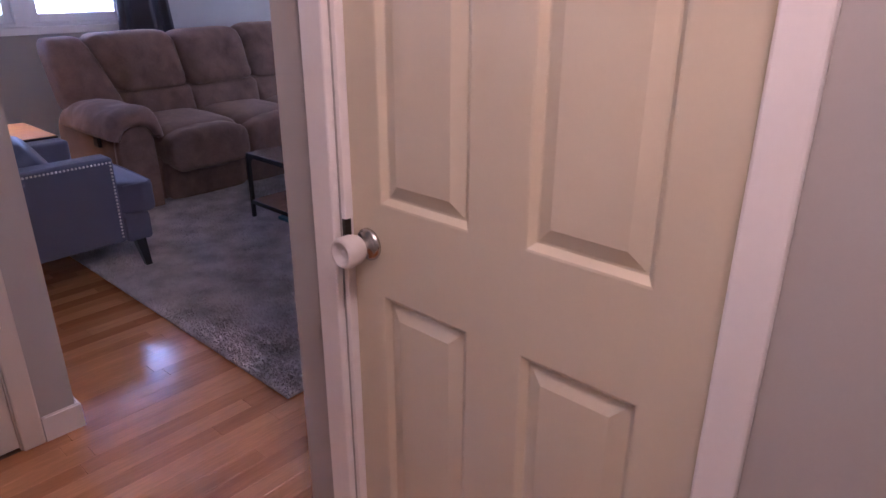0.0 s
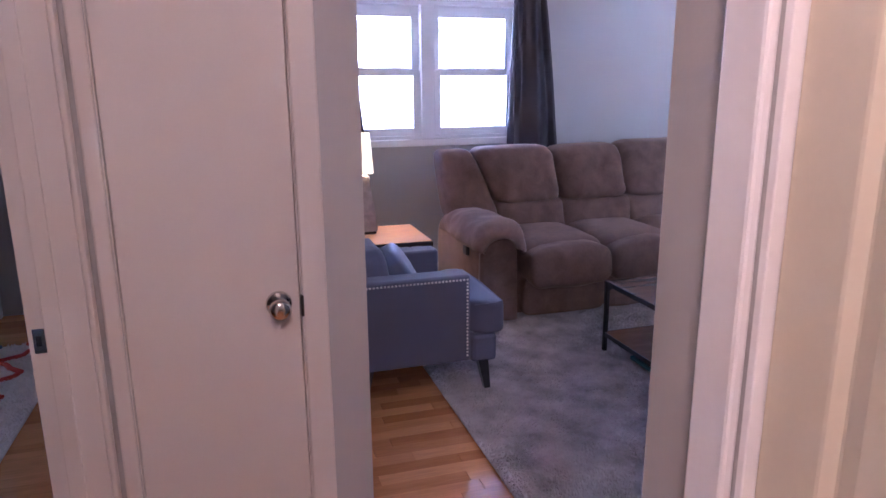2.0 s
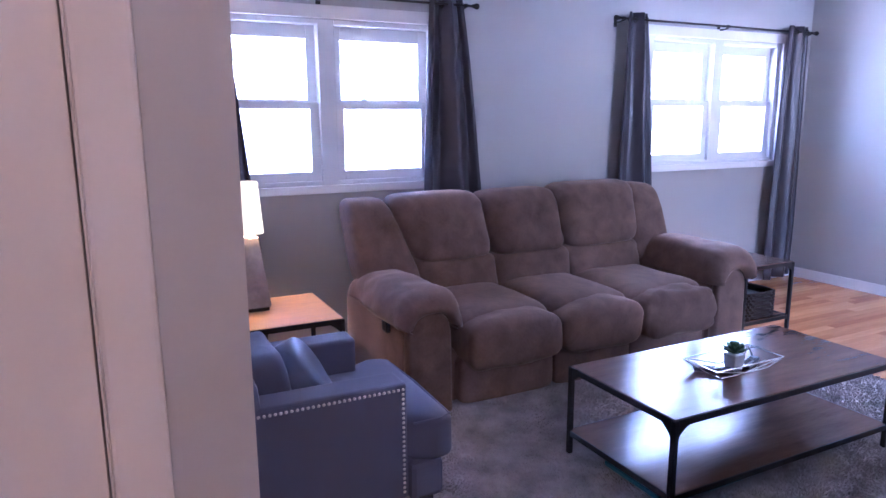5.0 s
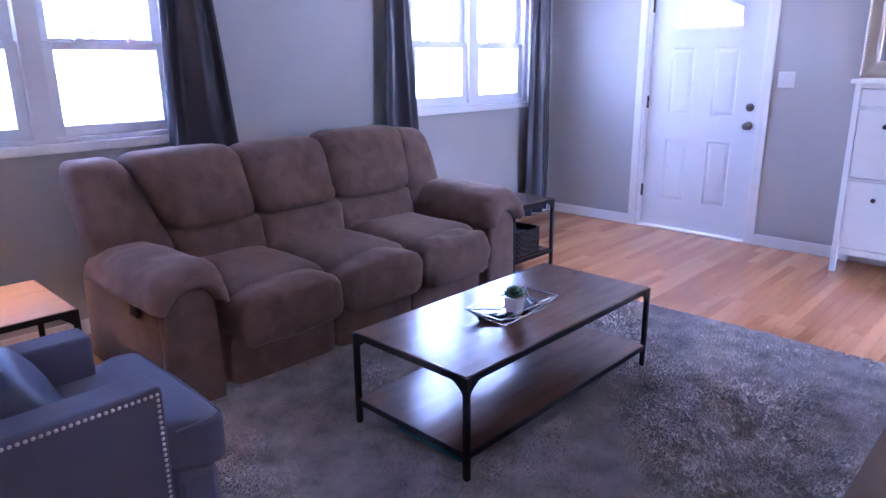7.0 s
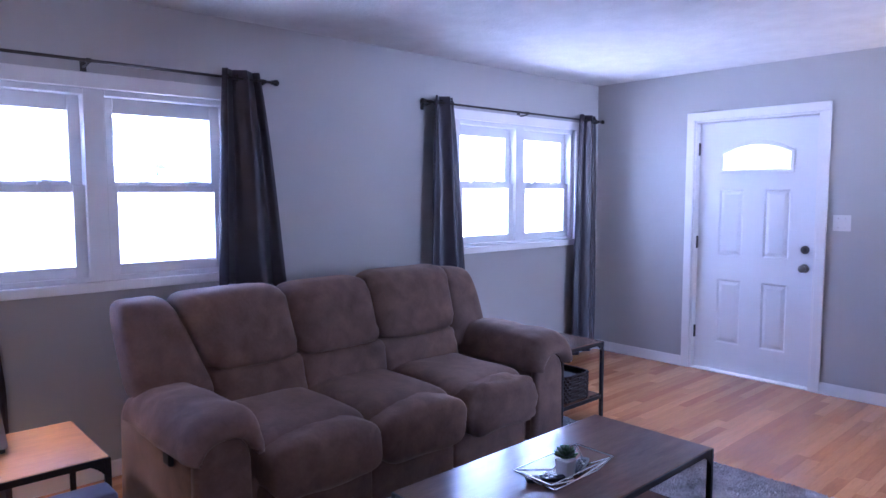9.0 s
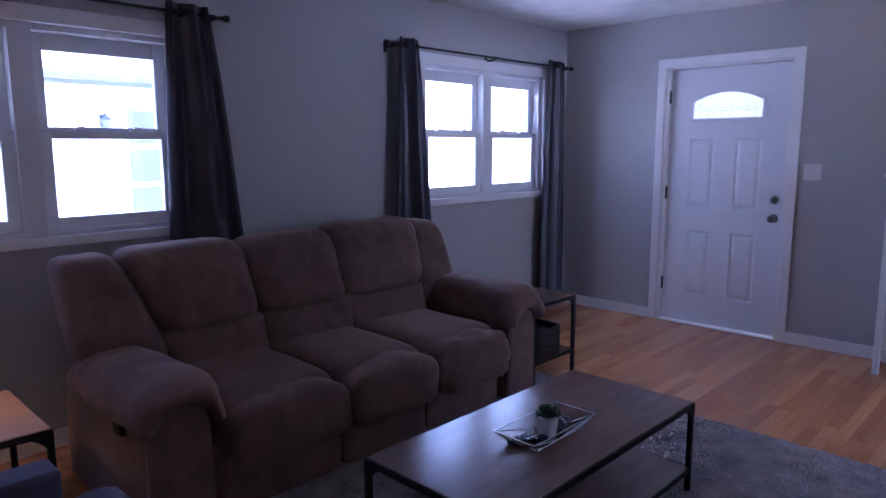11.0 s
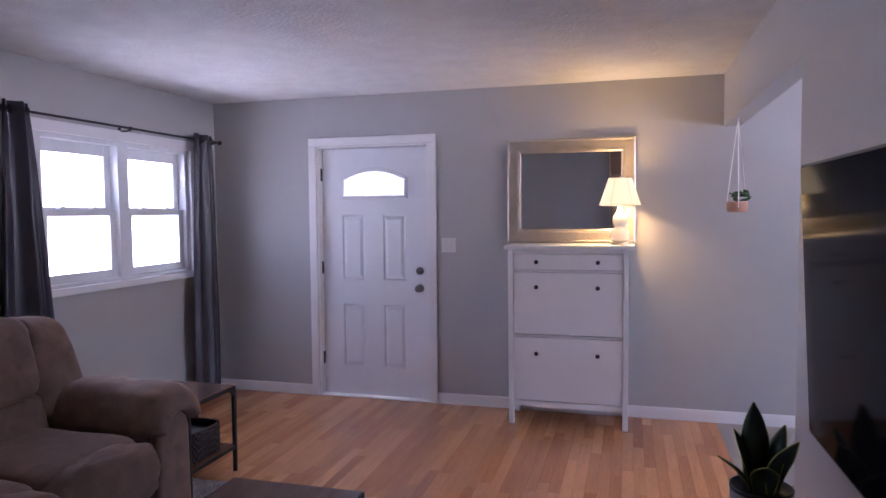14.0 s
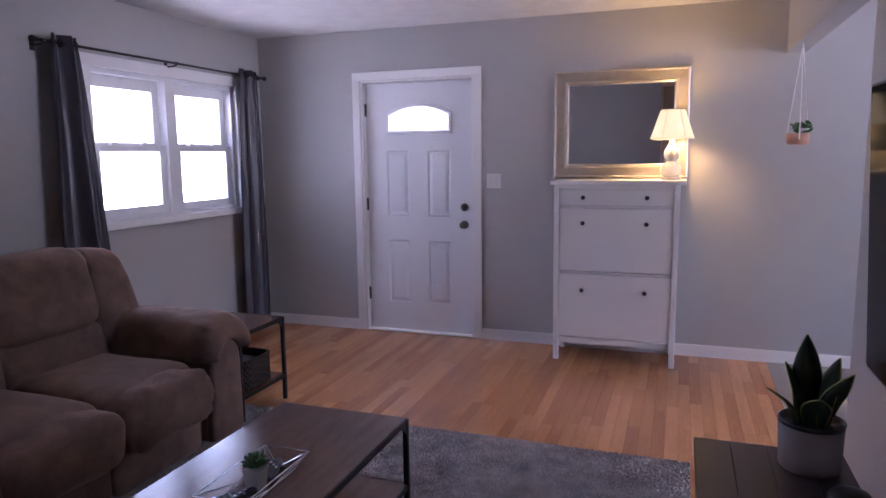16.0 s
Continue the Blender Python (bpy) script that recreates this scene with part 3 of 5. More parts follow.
# light switch
sw = thing("light_switch", 2.077, 0.0, 1.26, "white double switch plate on grey wall", "light switch")
part("plate", box(-0.058, 0.058, -0.006, 0.0, -0.057, 0.057, 0.003), WHITE_PLASTIC, sw)
for dx, up in ((-0.023, 1), (0.023, -1)):
    bm = box(-0.005, 0.005, -0.016, -0.005, -0.011, 0.011, 0.002)
    bmesh.ops.rotate(bm, verts=bm.verts, matrix=Matrix.Rotation(radians(20 * up), 3, "X"), cent=(0, -0.006, 0))
    bmesh.ops.translate(bm, verts=bm.verts, vec=(dx, 0, 0))
    part("toggle", bm, WHITE_PLASTIC, sw)
    for dz in (-0.033, 0.033):
        part("screw", lathe(((0.003, 0), (0.002, 0.0012)), 8, to_axis("y", -1, (dx, -0.006, dz))), NICKEL, sw)


# ---- curtains and rods ----
def curtain(y_top0, y_top1, y_bot0, y_bot1, folds, seed, label, low=0.03):
    """A grommet curtain panel on its rod, in deep folds that spread towards the hem."""
    root = thing("curtain", 0.10, (y_top0 + y_top1) / 2, low, label, "curtain", "living room curtains")
    bm = bmesh.new()
    nz, nu = 34, folds * 14
    rows = []
    for j in range(nz + 1):
        v = j / nz
        z = 2.165 - v * (2.165 - low)
        k = min(1.0, v / 0.75) ** 0.8
        a, b = y_top0 + (y_bot0 - y_top0) * k, y_top1 + (y_bot1 - y_top1) * k
        ring = []
        for i in range(nu + 1):
            u = i / nu
            amp = 0.034 + 0.026 * v
            ph = 2 * math.pi * folds * u + 0.6 * math.sin(3.1 * u + seed) + 0.35 * v * math.sin(7 * u + seed)
            x = 0.095 + amp * math.sin(ph) * (0.75 + 0.25 * math.sin(9 * u + seed * 2)) + 0.006 * noise.noise(Vector((u * 9, v * 5, seed)))
            y = a + (b - a) * u + 0.008 * math.sin(2 * ph)
            ring.append(bm.verts.new((x, y, z)))
        rows.append(ring)
    for p, q in zip(rows, rows[1:]):
        for i in range(nu):
            bm.faces.new((p[i], p[i + 1], q[i + 1], q[i]))
    back = [[bm.verts.new(v.co + Vector((-0.003, 0, 0))) for v in r] for r in rows]
    for p, q in zip(back, back[1:]):
        for i in range(nu):
            bm.faces.new((p[i], q[i], q[i + 1], p[i + 1]))
    for i in range(nu):
        bm.faces.new((rows[0][i], back[0][i], back[0][i + 1], rows[0][i + 1]))
        bm.faces.new((rows[-1][i], rows[-1][i + 1], back[-1][i + 1], back[-1][i]))
    for j in range(nz):
        bm.faces.new((rows[j][0], rows[j + 1][0], back[j + 1][0], back[j][0]))
        bm.faces.new((rows[j][-1], back[j][-1], back[j + 1][-1], rows[j + 1][-1]))
    here("cloth", bm, CURTAIN, root, smooth=True)
    for i in range(folds * 2):
        y = y_top0 + (y_top1 - y_top0) * (i + 0.5) / (folds * 2)
        bm = bmesh.new()
        pts = [(0.095 + 0.021 * math.cos(s), y, 2.118 + 0.021 * math.sin(s)) for s in [2 * math.pi * k / 12 for k in range(13)]]
        add_tube(bm, pts, 0.004, 6)
        here("grommet", bm, BRONZE, root)
    return root


curtain(-3.69, -3.46, -3.76, -3.28, 2, 0.3, "charcoal grommet curtain hanging behind the sofa")
curtain(-5.12, -4.93, -5.17, -4.76, 3, 1.9, "charcoal grommet curtain beside the south wall")
curtain(-2.13, -1.93, -2.20, -1.78, 2, 1.1, "charcoal grommet curtain hanging behind the sofa")
curtain(-0.42, -0.16, -0.50, -0.10, 2, 2.6, "charcoal grommet curtain in the room corner")


def curtain_rod(y0, y1, label, brackets):
    root = thing("curtain_rod", 0.095, (y0 + y1) / 2, 2.118, label, "curtain rod", "curtain rods")
    here("rod", tube([(0.095, y0, 2.118), (0.095, y1, 2.118)], 0.008, 12), BRONZE, root, smooth=True)
    for y, s in ((y0, -1), (y1, 1)):
        here("finial", lathe(((0.009, 0), (0.013, 0.004), (0.010, 0.012), (0.017, 0.02), (0.019, 0.038), (0.012, 0.046)), 16, to_axis("y", s, (0.095, y, 2.118))), BRONZE, root, smooth=True)
    for y in brackets:
        bm = bmesh.new()
        add_tube(bm, [(0.0, y, 2.10), (0.06, y, 2.10), (0.095, y, 2.106)], 0.006, 8)
        add_tube(bm, [(0.095, y - 0.012, 2.118), (0.095, y + 0.012, 2.118)], 0.012, 12)
        add_box(bm, 0.0, 0.005, y - 0.015, y + 0.015, 2.07, 2.13, 0.002)
        here("bracket", bm, BRONZE, root)
    return root


curtain_rod(-5.22, -3.39, "dark metal curtain rod over the window", (-5.15, -4.36, -3.44))
curtain_rod(-2.20, -0.10, "dark metal curtain rod over the corner window", (-2.16, -1.12, -0.14))

# ---- sofa ----
def quad_puff(corners, x0, slope, depth, e1, e2, seed=0.0, lumps=0.015, nu=72, nv=30):
    """A stuffed panel over a four-sided outline (y, z), its middle plane leaning by slope about z 0.785."""
    def sp(v, e):
        return math.copysign(abs(v) ** e, v)
    (ya, za), (yb, zb), (yc, zc), (yd, zd) = corners
    bm = bmesh.new()
    rows = []
    for j in range(nv + 1):
        ph = -math.pi / 2 + math.pi * j / nv
        ring = []
        for i in range(nu):
            th = 2 * math.pi * i / nu
            r = sp(math.cos(ph), e1)
            u, v = 0.5 + 0.5 * r * sp(math.cos(th), e2), 0.5 + 0.5 * r * sp(math.sin(th), e2)
            y = (ya * (1 - u) + yb * u) * v + (yd * (1 - u) + yc * u) * (1 - v)
            z = (za * (1 - u) + zb * u) * v + (zd * (1 - u) + zc * u) * (1 - v)
            w = Vector((0.0, y, z))
            k = noise.noise(w * 5 + Vector((seed, 0, seed))) + 0.35 * noise.noise(w * 13 + Vector((0, seed, 0)))
            edge = max(abs(u - 0.5), abs(v - 0.5)) * 2
            k += 0.9 * edge ** 6 * noise.noise(Vector((y * 24, z * 24, seed)))
            s = math.sin(ph)
            x = x0 + slope * (z - 0.785) + depth * sp(s, e1) + (lumps * k if s > 0 else 0.0)
            ring.append(bm.verts.new((x, y, z + 0.35 * lumps * k * (1 - abs(s)))))
        rows.append(ring)
    for a, b in zip(rows, rows[1:]):
        for i in range(nu):
            bm.faces.new((a[i], a[(i + 1) % nu], b[(i + 1) % nu], b[i]))
    bm.faces.new(rows[0][::-1])
    bm.faces.new(rows[-1])
    bmesh.ops.remove_doubles(bm, verts=[v for r in (rows[0], rows[-1]) for v in r], dist=1e-5)
    return bm


sofa = thing("sofa", 0.75, -3.25, 0.0, "plump taupe microfibre reclining sofa on the rug edge", "sofa")
here("base", box(0.30, 1.16, -4.30, -2.14, 0.02, 0.30, 0.03), SOFA, sofa)
tilt = Matrix.Rotation(radians(-14), 4, "Y")
bm = bmesh.new()
add_box(bm, -0.11, 0.07, -1.06, 1.06, -0.36, 0.40, 0.06, 3, Matrix.Translation((0.36, -3.235, 0.50)) @ tilt)
here("back_shell", bm, SOFA, sofa)
seats = ((-4.075, -3.515), (-3.515, -2.985), (-2.985, -2.425))
# each headrest's span along its top and along its lower seam
backs = (((-4.175, -3.590), (-4.015, -3.540)), ((-3.590, -3.062), (-3.540, -3.012)), ((-3.062, -2.425), (-3.012, -2.445)))
HEAD = (1.005, 1.0, 1.02)
for i, (a, b) in enumerate(seats):
    y, h = (a + b) / 2, (b - a) / 2 - 0.002
    bm = bmesh.new()
    add_puff(bm, (0.88, y, 0.385), (0.34, h, 0.105), 0.45, 0.24, seed=i * 3.1, lumps=0.016)
    add_puff(bm, (1.205, y, 0.335), (0.125, h, 0.135), 0.55, 0.24, seed=i * 2.3 + 9, lumps=0.014 if i < 2 else 0.03, freq=7 if i < 2 else 11)
    here("seat_cushion", bm, SOFA, sofa, smooth=True)
    here("footrest_panel", puff((1.165, y, 0.145), (0.06, h + 0.001, 0.125), 0.25, 0.2, seed=i + 5.0, lumps=0.01), SOFA, sofa, smooth=True)
    a, b = backs[i]
    here("lumbar_cushion", quad_puff(((b[0] - 0.03, 0.648), (b[1] + 0.03, 0.648), (b[1] + 0.025, 0.40), (b[0] + 0.03, 0.40)), 0.540, -0.18, 0.098, 0.5, 0.3, seed=i * 1.9 + 2, lumps=0.016), SOFA, sofa, smooth=True)
    here("headrest_cushion", quad_puff(((a[0] - 0.005, HEAD[i]), (a[1] + 0.005, HEAD[i] + 0.01), (b[1] + 0.005, 0.624), (b[0] - 0.005, 0.618)), 0.522, -0.25, 0.142, 0.56, 0.34, seed=i * 2.7 + 4, lumps=0.02), SOFA, sofa, smooth=True)


def arch(yc, s, k):
    """A point of the arm's upright outline: an arch 0.24 wide, springing at 0.39."""
    th = math.pi * k
    return yc + s * 0.116 * math.copysign(abs(math.cos(th)) ** 0.8, math.cos(th)), 0.39 + 0.14 * math.sin(th) ** 0.8


def arch_slab(yc, x0, x1, soft):
    """The upholstered arm body under its pad, from x0 to x1, with its edges rolled by soft."""
    bm = bmesh.new()
    rows = []
    for x, ins in ((x0, 0.0), (x1 - soft, 0.0), (x1 - 0.3 * soft, 0.3 * soft), (x1, soft)):
        row = [bm.verts.new((x, yc + 0.122 - ins, 0.02))]
        for k in range(25):
            y, z = arch(yc, 1, k / 24)
            f = 1 - ins / 0.122
            row.append(bm.verts.new((x, yc + (y - yc) * f, z - ins * math.sin(math.pi * k / 24))))
        row.append(bm.verts.new((x, yc - 0.122 + ins, 0.02)))
        rows.append(row)
    for p, q in zip(rows, rows[1:]):
        for i in range(len(p) - 1):
            bm.faces.new((p[i], p[i + 1], q[i + 1], q[i]))
    bm.faces.new(rows[-1])
    bm.faces.new(rows[0][::-1])
    return bm


def arm_hood(yc, s, top, front, out, seed):
    """The padded hood over an arm: it wraps the arch and rolls in at both ends."""
    bm = bmesh.new()
    n, rows = 40, []
    back = 0.56
    ends = [(back - 0.05 * math.sin(p), math.cos(p)) for p in (1.45, 1.1, 0.7, 0.35)]
    mid = [(back + (front - 0.13 - back) * k / 22, 1.0) for k in range(23)]
    tip = [(front - 0.13 + 0.13 * math.sin(p), math.cos(p) ** 0.6) for p in (0.2, 0.4, 0.6, 0.8, 1.0, 1.2, 1.36, 1.46)] + [(front - 0.012, 0.1), (1.238, 0.0)]
    for x, f in ends + mid + tip:
        row = []
        for k in range(n + 1):
            th = math.pi * k / n
            ay, az = arch(yc, s, k / n)
            c = math.cos(th)
            skirt = (0.525 if s > 0 else 0.47) if c > 0 else 0.45
            skirt = skirt * abs(c) + 0.48 * (1 - abs(c))
            zt = top - 0.35 * max(0.0, 0.80 - x) ** 2 * 2 - 0.1 * max(0.0, x - 0.95) ** 2
            az = max(az, 0.462)
            py = yc + s * (out if c > 0 else 0.172) * math.copysign(abs(c) ** 0.72, c)
            pz = skirt + (zt - skirt) * math.sin(th) ** 0.75
            w = Vector((x, ay + (py - ay) * f, az + (pz - az) * f))
            d = (Vector((0, py, pz)) - Vector((0, yc, 0.42))).normalized()
            k2 = noise.noise(w * 5 + Vector((seed, 0, 0))) * 0.016 + noise.noise(w * 13 + Vector((0, seed, 0))) * 0.006
            near = max(0.0, 1 - abs(x - (front - 0.06)) / 0.12)
            k2 += 0.006 * near * f * noise.noise(Vector((th * 5.5 + seed, x * 3, 0)))
            w += d * k2 * min(1.0, f * 1.4)
            row.append(w)
        a0, a1 = arch(yc, s, 0), arch(yc, s, 1)
        row = [Vector((x, a0[0], row[0].z - 0.005))] + row + [Vector((x, a1[0], row[-1].z - 0.005))]
        rows.append([bm.verts.new(v) for v in row])
    for p, q in zip(rows, rows[1:]):
        for i in range(len(p) - 1):
            bm.faces.new((p[i], p[i + 1], q[i + 1], q[i]))
    bm.faces.new(rows[0])
    bmesh.ops.recalc_face_normals(bm, faces=bm.faces)
    return bm


for s, yc, top in ((-1, -4.243, 0.635), (1, -2.232, 0.668)):
    wing = ((-4.405, 0.985), (-4.165, 0.995), (-3.985, 0.50), (-4.37, 0.50)) if s < 0 else ((-2.44, 1.005), (-2.205, 0.985), (-2.12, 0.50), (-2.47, 0.50))
    here("back_wing", quad_puff(wing, 0.487, -0.27, 0.135, 0.5, 0.34, seed=yc, lumps=0.016), SOFA, sofa, smooth=True)
    here("arm_panel", arch_slab(yc, 0.36, 1.19, 0.004), SOFA, sofa, smooth=True)
    here("arm_front", arch_slab(yc, 1.191, 1.245, 0.02), SOFA, sofa, smooth=True)
    here("arm_pad", arm_hood(yc, s, top, 1.30, 0.168 if s < 0 else 0.182, yc), SOFA, sofa, smooth=True)
here("recliner_handle", box(0.97, 1.04, -4.385, -4.362, 0.39, 0.45, 0.008), BLACK, sofa)

# ---- armchair ----
ac = thing("armchair", 1.77, -4.95, 0.0, "slate-blue upholstered armchair with nailhead trim", "armchair")
here("seat_frame", box(1.50, 2.075, -5.19, -4.70, 0.165, 0.30, 0.012), BLUE, ac)
bm = puff((1.7765, -4.853, 0.365), (0.329, 0.302, 0.080), 0.2, 0.16, lumps=0.006)
for v in bm.verts:
    if v.co.y < -4.735:
        v.co.x = min(max(v.co.x, 1.578), 1.958)
here("seat_cushion", bm, BLUE, ac, "T-shaped seat cushion with piped edge", smooth=True)
here("front_border", box(1.475, 2.095, -4.722, -4.597, 0.155, 0.292, 0.02), BLUE, ac)
bm = bmesh.new()
add_tube(bm, [(1.49, -4.566, 0.434), (1.77, -4.560, 0.438), (2.07, -4.566, 0.434), (2.092, -4.61, 0.434), (2.092, -4.71, 0.434)], 0.005, 6)
here("piping", bm, BLUE, ac)
bm = box(1.49, 2.08, -5.30, -5.15, 0.165, 0.67, 0.03, 3)
for v in bm.verts:
    v.co.y -= max(0.0, (v.co.z - 0.3)) * 0.13
here("backrest", bm, BLUE, ac)
here("back_cushion", puff((1.7675, -5.13, 0.545), (0.19, 0.07, 0.14), 0.4, 0.35, Matrix.Rotation(radians(8), 4, "X")), BLUE, ac, smooth=True)
nail = bmesh.new()
add_lathe(nail, ((0.0056, 0.0), (0.005, 0.0022), (0.0025, 0.0038)), 8)
nail_me = bpy.data.meshes.new("nailhead")
nail.to_mesh(nail_me)
nail.free()
nail_me.materials.append(NAIL)
for s, x0, x1 in ((-1, 1.455, 1.575), (1, 1.96, 2.082)):
    arm = here("arm", box(x0, x1, -5.24, -4.724, 0.165, 0.578, 0.014, 3), BLUE, ac)
    face = x1 + 0.0005 if s > 0 else x0 - 0.0005
    spots = [(-4.74 - 0.0165 * k, 0.557) for k in range(30)] + [(-4.74, 0.5405 - 0.0165 * k) for k in range(22)]
    for y, z in spots:
        o = new("nailhead", nail_me)
        o.parent = arm
        o.matrix_basis = Matrix.Translation(-Vector(ac.location)) @ to_axis("x", s, (face, y, z))
for x, y, lean in ((1.50, -4.665, 1), (2.078, -4.668, 1), (1.50, -5.20, -1), (2.045, -5.20, -1)):
    bm = bmesh.new()
    add_box(bm, x - 0.024, x + 0.024, y - 0.024, y + 0.024, 0.0, 0.166)
    for v in bm.verts:
        if v.co.z < 0.01:
            v.co.x = x + (v.co.x - x) * 0.6
            v.co.y = y + (v.co.y - y) * 0.6 + 0.025 * lean
            v.co.z = 0.022 if lean > 0 else 0.0
    here("leg", bm, BLACK, ac, "dark tapered wooden leg")
pl = thing("throw_pillow", 1.83, -5.00, 0.444, "navy satin throw pillow leaning on armchair back", "pillow")
bm = puff((1.80, -4.985, 0.55), (0.14, 0.055, 0.125), 0.6, 0.35, Matrix.Rotation(radians(34), 4, "X") @ Matrix.Rotation(radians(-10), 4, "Z"), lumps=0.012, freq=9)
here("pillow_body", bm, PILLOW, pl, smooth=True)


# ---- tables ----
def iron_table(name, x0, x1, y0, y1, h, top_mat, label, category, group="", shelf=0.125, foot=0.0):
    """A wooden top in an iron angle frame, on four iron legs, with a low wooden shelf."""
    root = thing(name, (x0 + x1) / 2, (y0 + y1) / 2, foot, label, category, group)
    r = 0.019
    for lvl, zt in (("tabletop", h), ("shelf", shelf)):
        here(lvl, box(x0 + 0.004, x1 - 0.004, y0 + 0.004, y1 - 0.004, zt - 0.022, zt, 0.0015, 1), top_mat, root)
        zr = zt - 0.003 if lvl == "tabletop" else zt - 0.001
        for p, q, u, v in ((x0, x1, y0, y0 + 0.004), (x0, x1, y1 - 0.004, y1), (x0, x0 + 0.004, y0 + 0.004, y1 - 0.004), (x1 - 0.004, x1, y0 + 0.004, y1 - 0.004)):
            here("rail", box(p, q, u, v, zr - 0.024, zr), IRON, root)
    for x, sx in ((x0, 1), (x1, -1)):
        for y, sy in ((y0, 1), (y1, -1)):
            bm = bmesh.new()
            xa, xb = sorted((x - sx * 0.003, x + sx * r))
            ya, yb = sorted((y - sy * 0.003, y + sy * r))
            add_box(bm, xa, xb, ya, yb, foot, h - 0.004, 0.004)
            for k in range(10):
                w = 0.045 * (1 - k / 10) ** 1.6
                z1 = h - 0.026 - 0.0045 * k
                xa, xb = sorted((x + sx * r, x + sx * (r + w)))
                add_box(bm, xa, xb, min(y, y + sy * 0.004), max(y, y + sy * 0.004), z1 - 0.0045, z1)
                ya, yb = sorted((y + sy * r, y + sy * (r + w)))
                add_box(bm, min(x, x + sx * 0.004), max(x, x + sx * 0.004), ya, yb, z1 - 0.0045, z1)
            here("leg", bm, IRON, root)
    return root


iron_table("coffee_table", 1.835, 2.425, -3.885, -2.63, 0.408, WALNUT, "brown wood and black iron coffee table on rug", "coffee table", foot=0.018)
iron_table("end_table", 0.55, 1.08, -5.14, -4.61, 0.513, OAKTOP, "honey wood and black iron end table with lamp", "end table", "end tables", shelf=0.15)
iron_table("end_table", 0.68, 1.21, -2.08, -1.64, 0.515, WALNUT, "brown wood and black iron end table beside sofa", "end table", "end tables", shelf=0.16)

# wicker basket on the end table's shelf
bk = thing("basket", 0.97, -1.87, 0.16, "dark woven wicker basket on end table shelf", "basket")
for k in range(9):
    z = 0.006 + k * 0.019
    bm = bmesh.new()
    n = 48
    pts = []
    for i in range(n + 1):
        s = 2 * math.pi * i / n
        ex = lambda v: math.copysign(abs(v) ** 0.35, v)
        w = 1 + 0.018 * (1 if (i + k) % 2 else -1)
        pts.append((0.20 * ex(math.cos(s)) * w, 0.15 * ex(math.sin(s)) * w, z))
    add_tube(bm, pts, 0.010, 6)
    part("wicker_band", bm, BASKET, bk)
part("liner", box(-0.18, 0.18, -0.13, 0.13, 0.0, 0.13, 0.01), BLACK, bk)

# ---- lamps ----
lp = thing("table_lamp", 0.72, -4.96, 0.513, "lit lamp with mottled grey tapered base", "table lamp")
part("foot", box(-0.07, 0.07, -0.07, 0.07, 0.0, 0.018, 0.004), BLACK, lp)
bm = bmesh.new()
add_box(bm, -0.08, 0.08, -0.08, 0.08, 0.018, 0.36)
for v in bm.verts:
    if v.co.z > 0.3:
        v.co.x *= 0.5
        v.co.y *= 0.5
bmesh.ops.bevel(bm, geom=list(bm.edges), offset=0.006, segments=2, affect="EDGES")
part("base", bm, PHOTO, lp)
part("stem", tube([(0, 0, 0.36), (0, 0, 0.45)], 0.006), BRONZE, lp)


def open_shade(r0, r1, z0, z1, n=32, t=0.002):
    bm = bmesh.new()
    loops = []
    for r, z in ((r0, z0), (r1, z1), (r1 - t, z1), (r0 - t, z0)):
        loops.append([bm.verts.new((r * math.cos(2 * math.pi * i / n), r * math.sin(2 * math.pi * i / n), z)) for i in range(n)])
    for a, b in zip(loops, loops[1:] + loops[:1]):
        for i in range(n):
            bm.faces.new((a[i], a[(i + 1) % n], b[(i + 1) % n], b[i]))
    return bm


sh = part("shade", open_shade(0.075, 0.058, 0.375, 0.62), SHADE2, lp, "cream fabric shade, lit", smooth=True)
sh.visible_shadow = True

cl = thing("table_lamp", 3.375, -0.20, 1.279, "lit white gourd ceramic lamp with cream shade", "table lamp")
part("foot", lathe(((0.062, 0.0), (0.062, 0.018), (0.056, 0.022)), 28), PEWTER, cl, "brass lamp foot")
part("body", lathe(((0.052, 0.022), (0.066, 0.04), (0.070, 0.05), (0.062, 0.095), (0.040, 0.118), (0.036, 0.128), (0.048, 0.15), (0.052, 0.175), (0.044, 0.205), (0.024, 0.23), (0.018, 0.25), (0.014, 0.27)), 28), CERAMIC, cl, smooth=True)
part("stem", tube([(0, 0, 0.27), (0, 0, 0.33)], 0.006), PEWTER, cl)
part("shade", open_shade(0.142, 0.078, 0.275, 0.468, 36), SHADE, cl, "cream bell shade, lit", smooth=True)
for r, z in ((0.1425, 0.277), (0.0785, 0.466)):
    part("shade_trim", tube([(r * math.cos(2 * math.pi * k / 36), r * math.sin(2 * math.pi * k / 36), z) for k in range(37)], 0.0016), PILLOWTRIM, cl)
for k in range(6):
    c, d = math.cos(k * math.pi / 3 + 0.1), math.sin(k * math.pi / 3 + 0.1)
    part("shade_seam", tube([(0.143 * c, 0.143 * d, 0.277), (0.079 * c, 0.079 * d, 0.466)], 0.0013), PILLOWTRIM, cl)

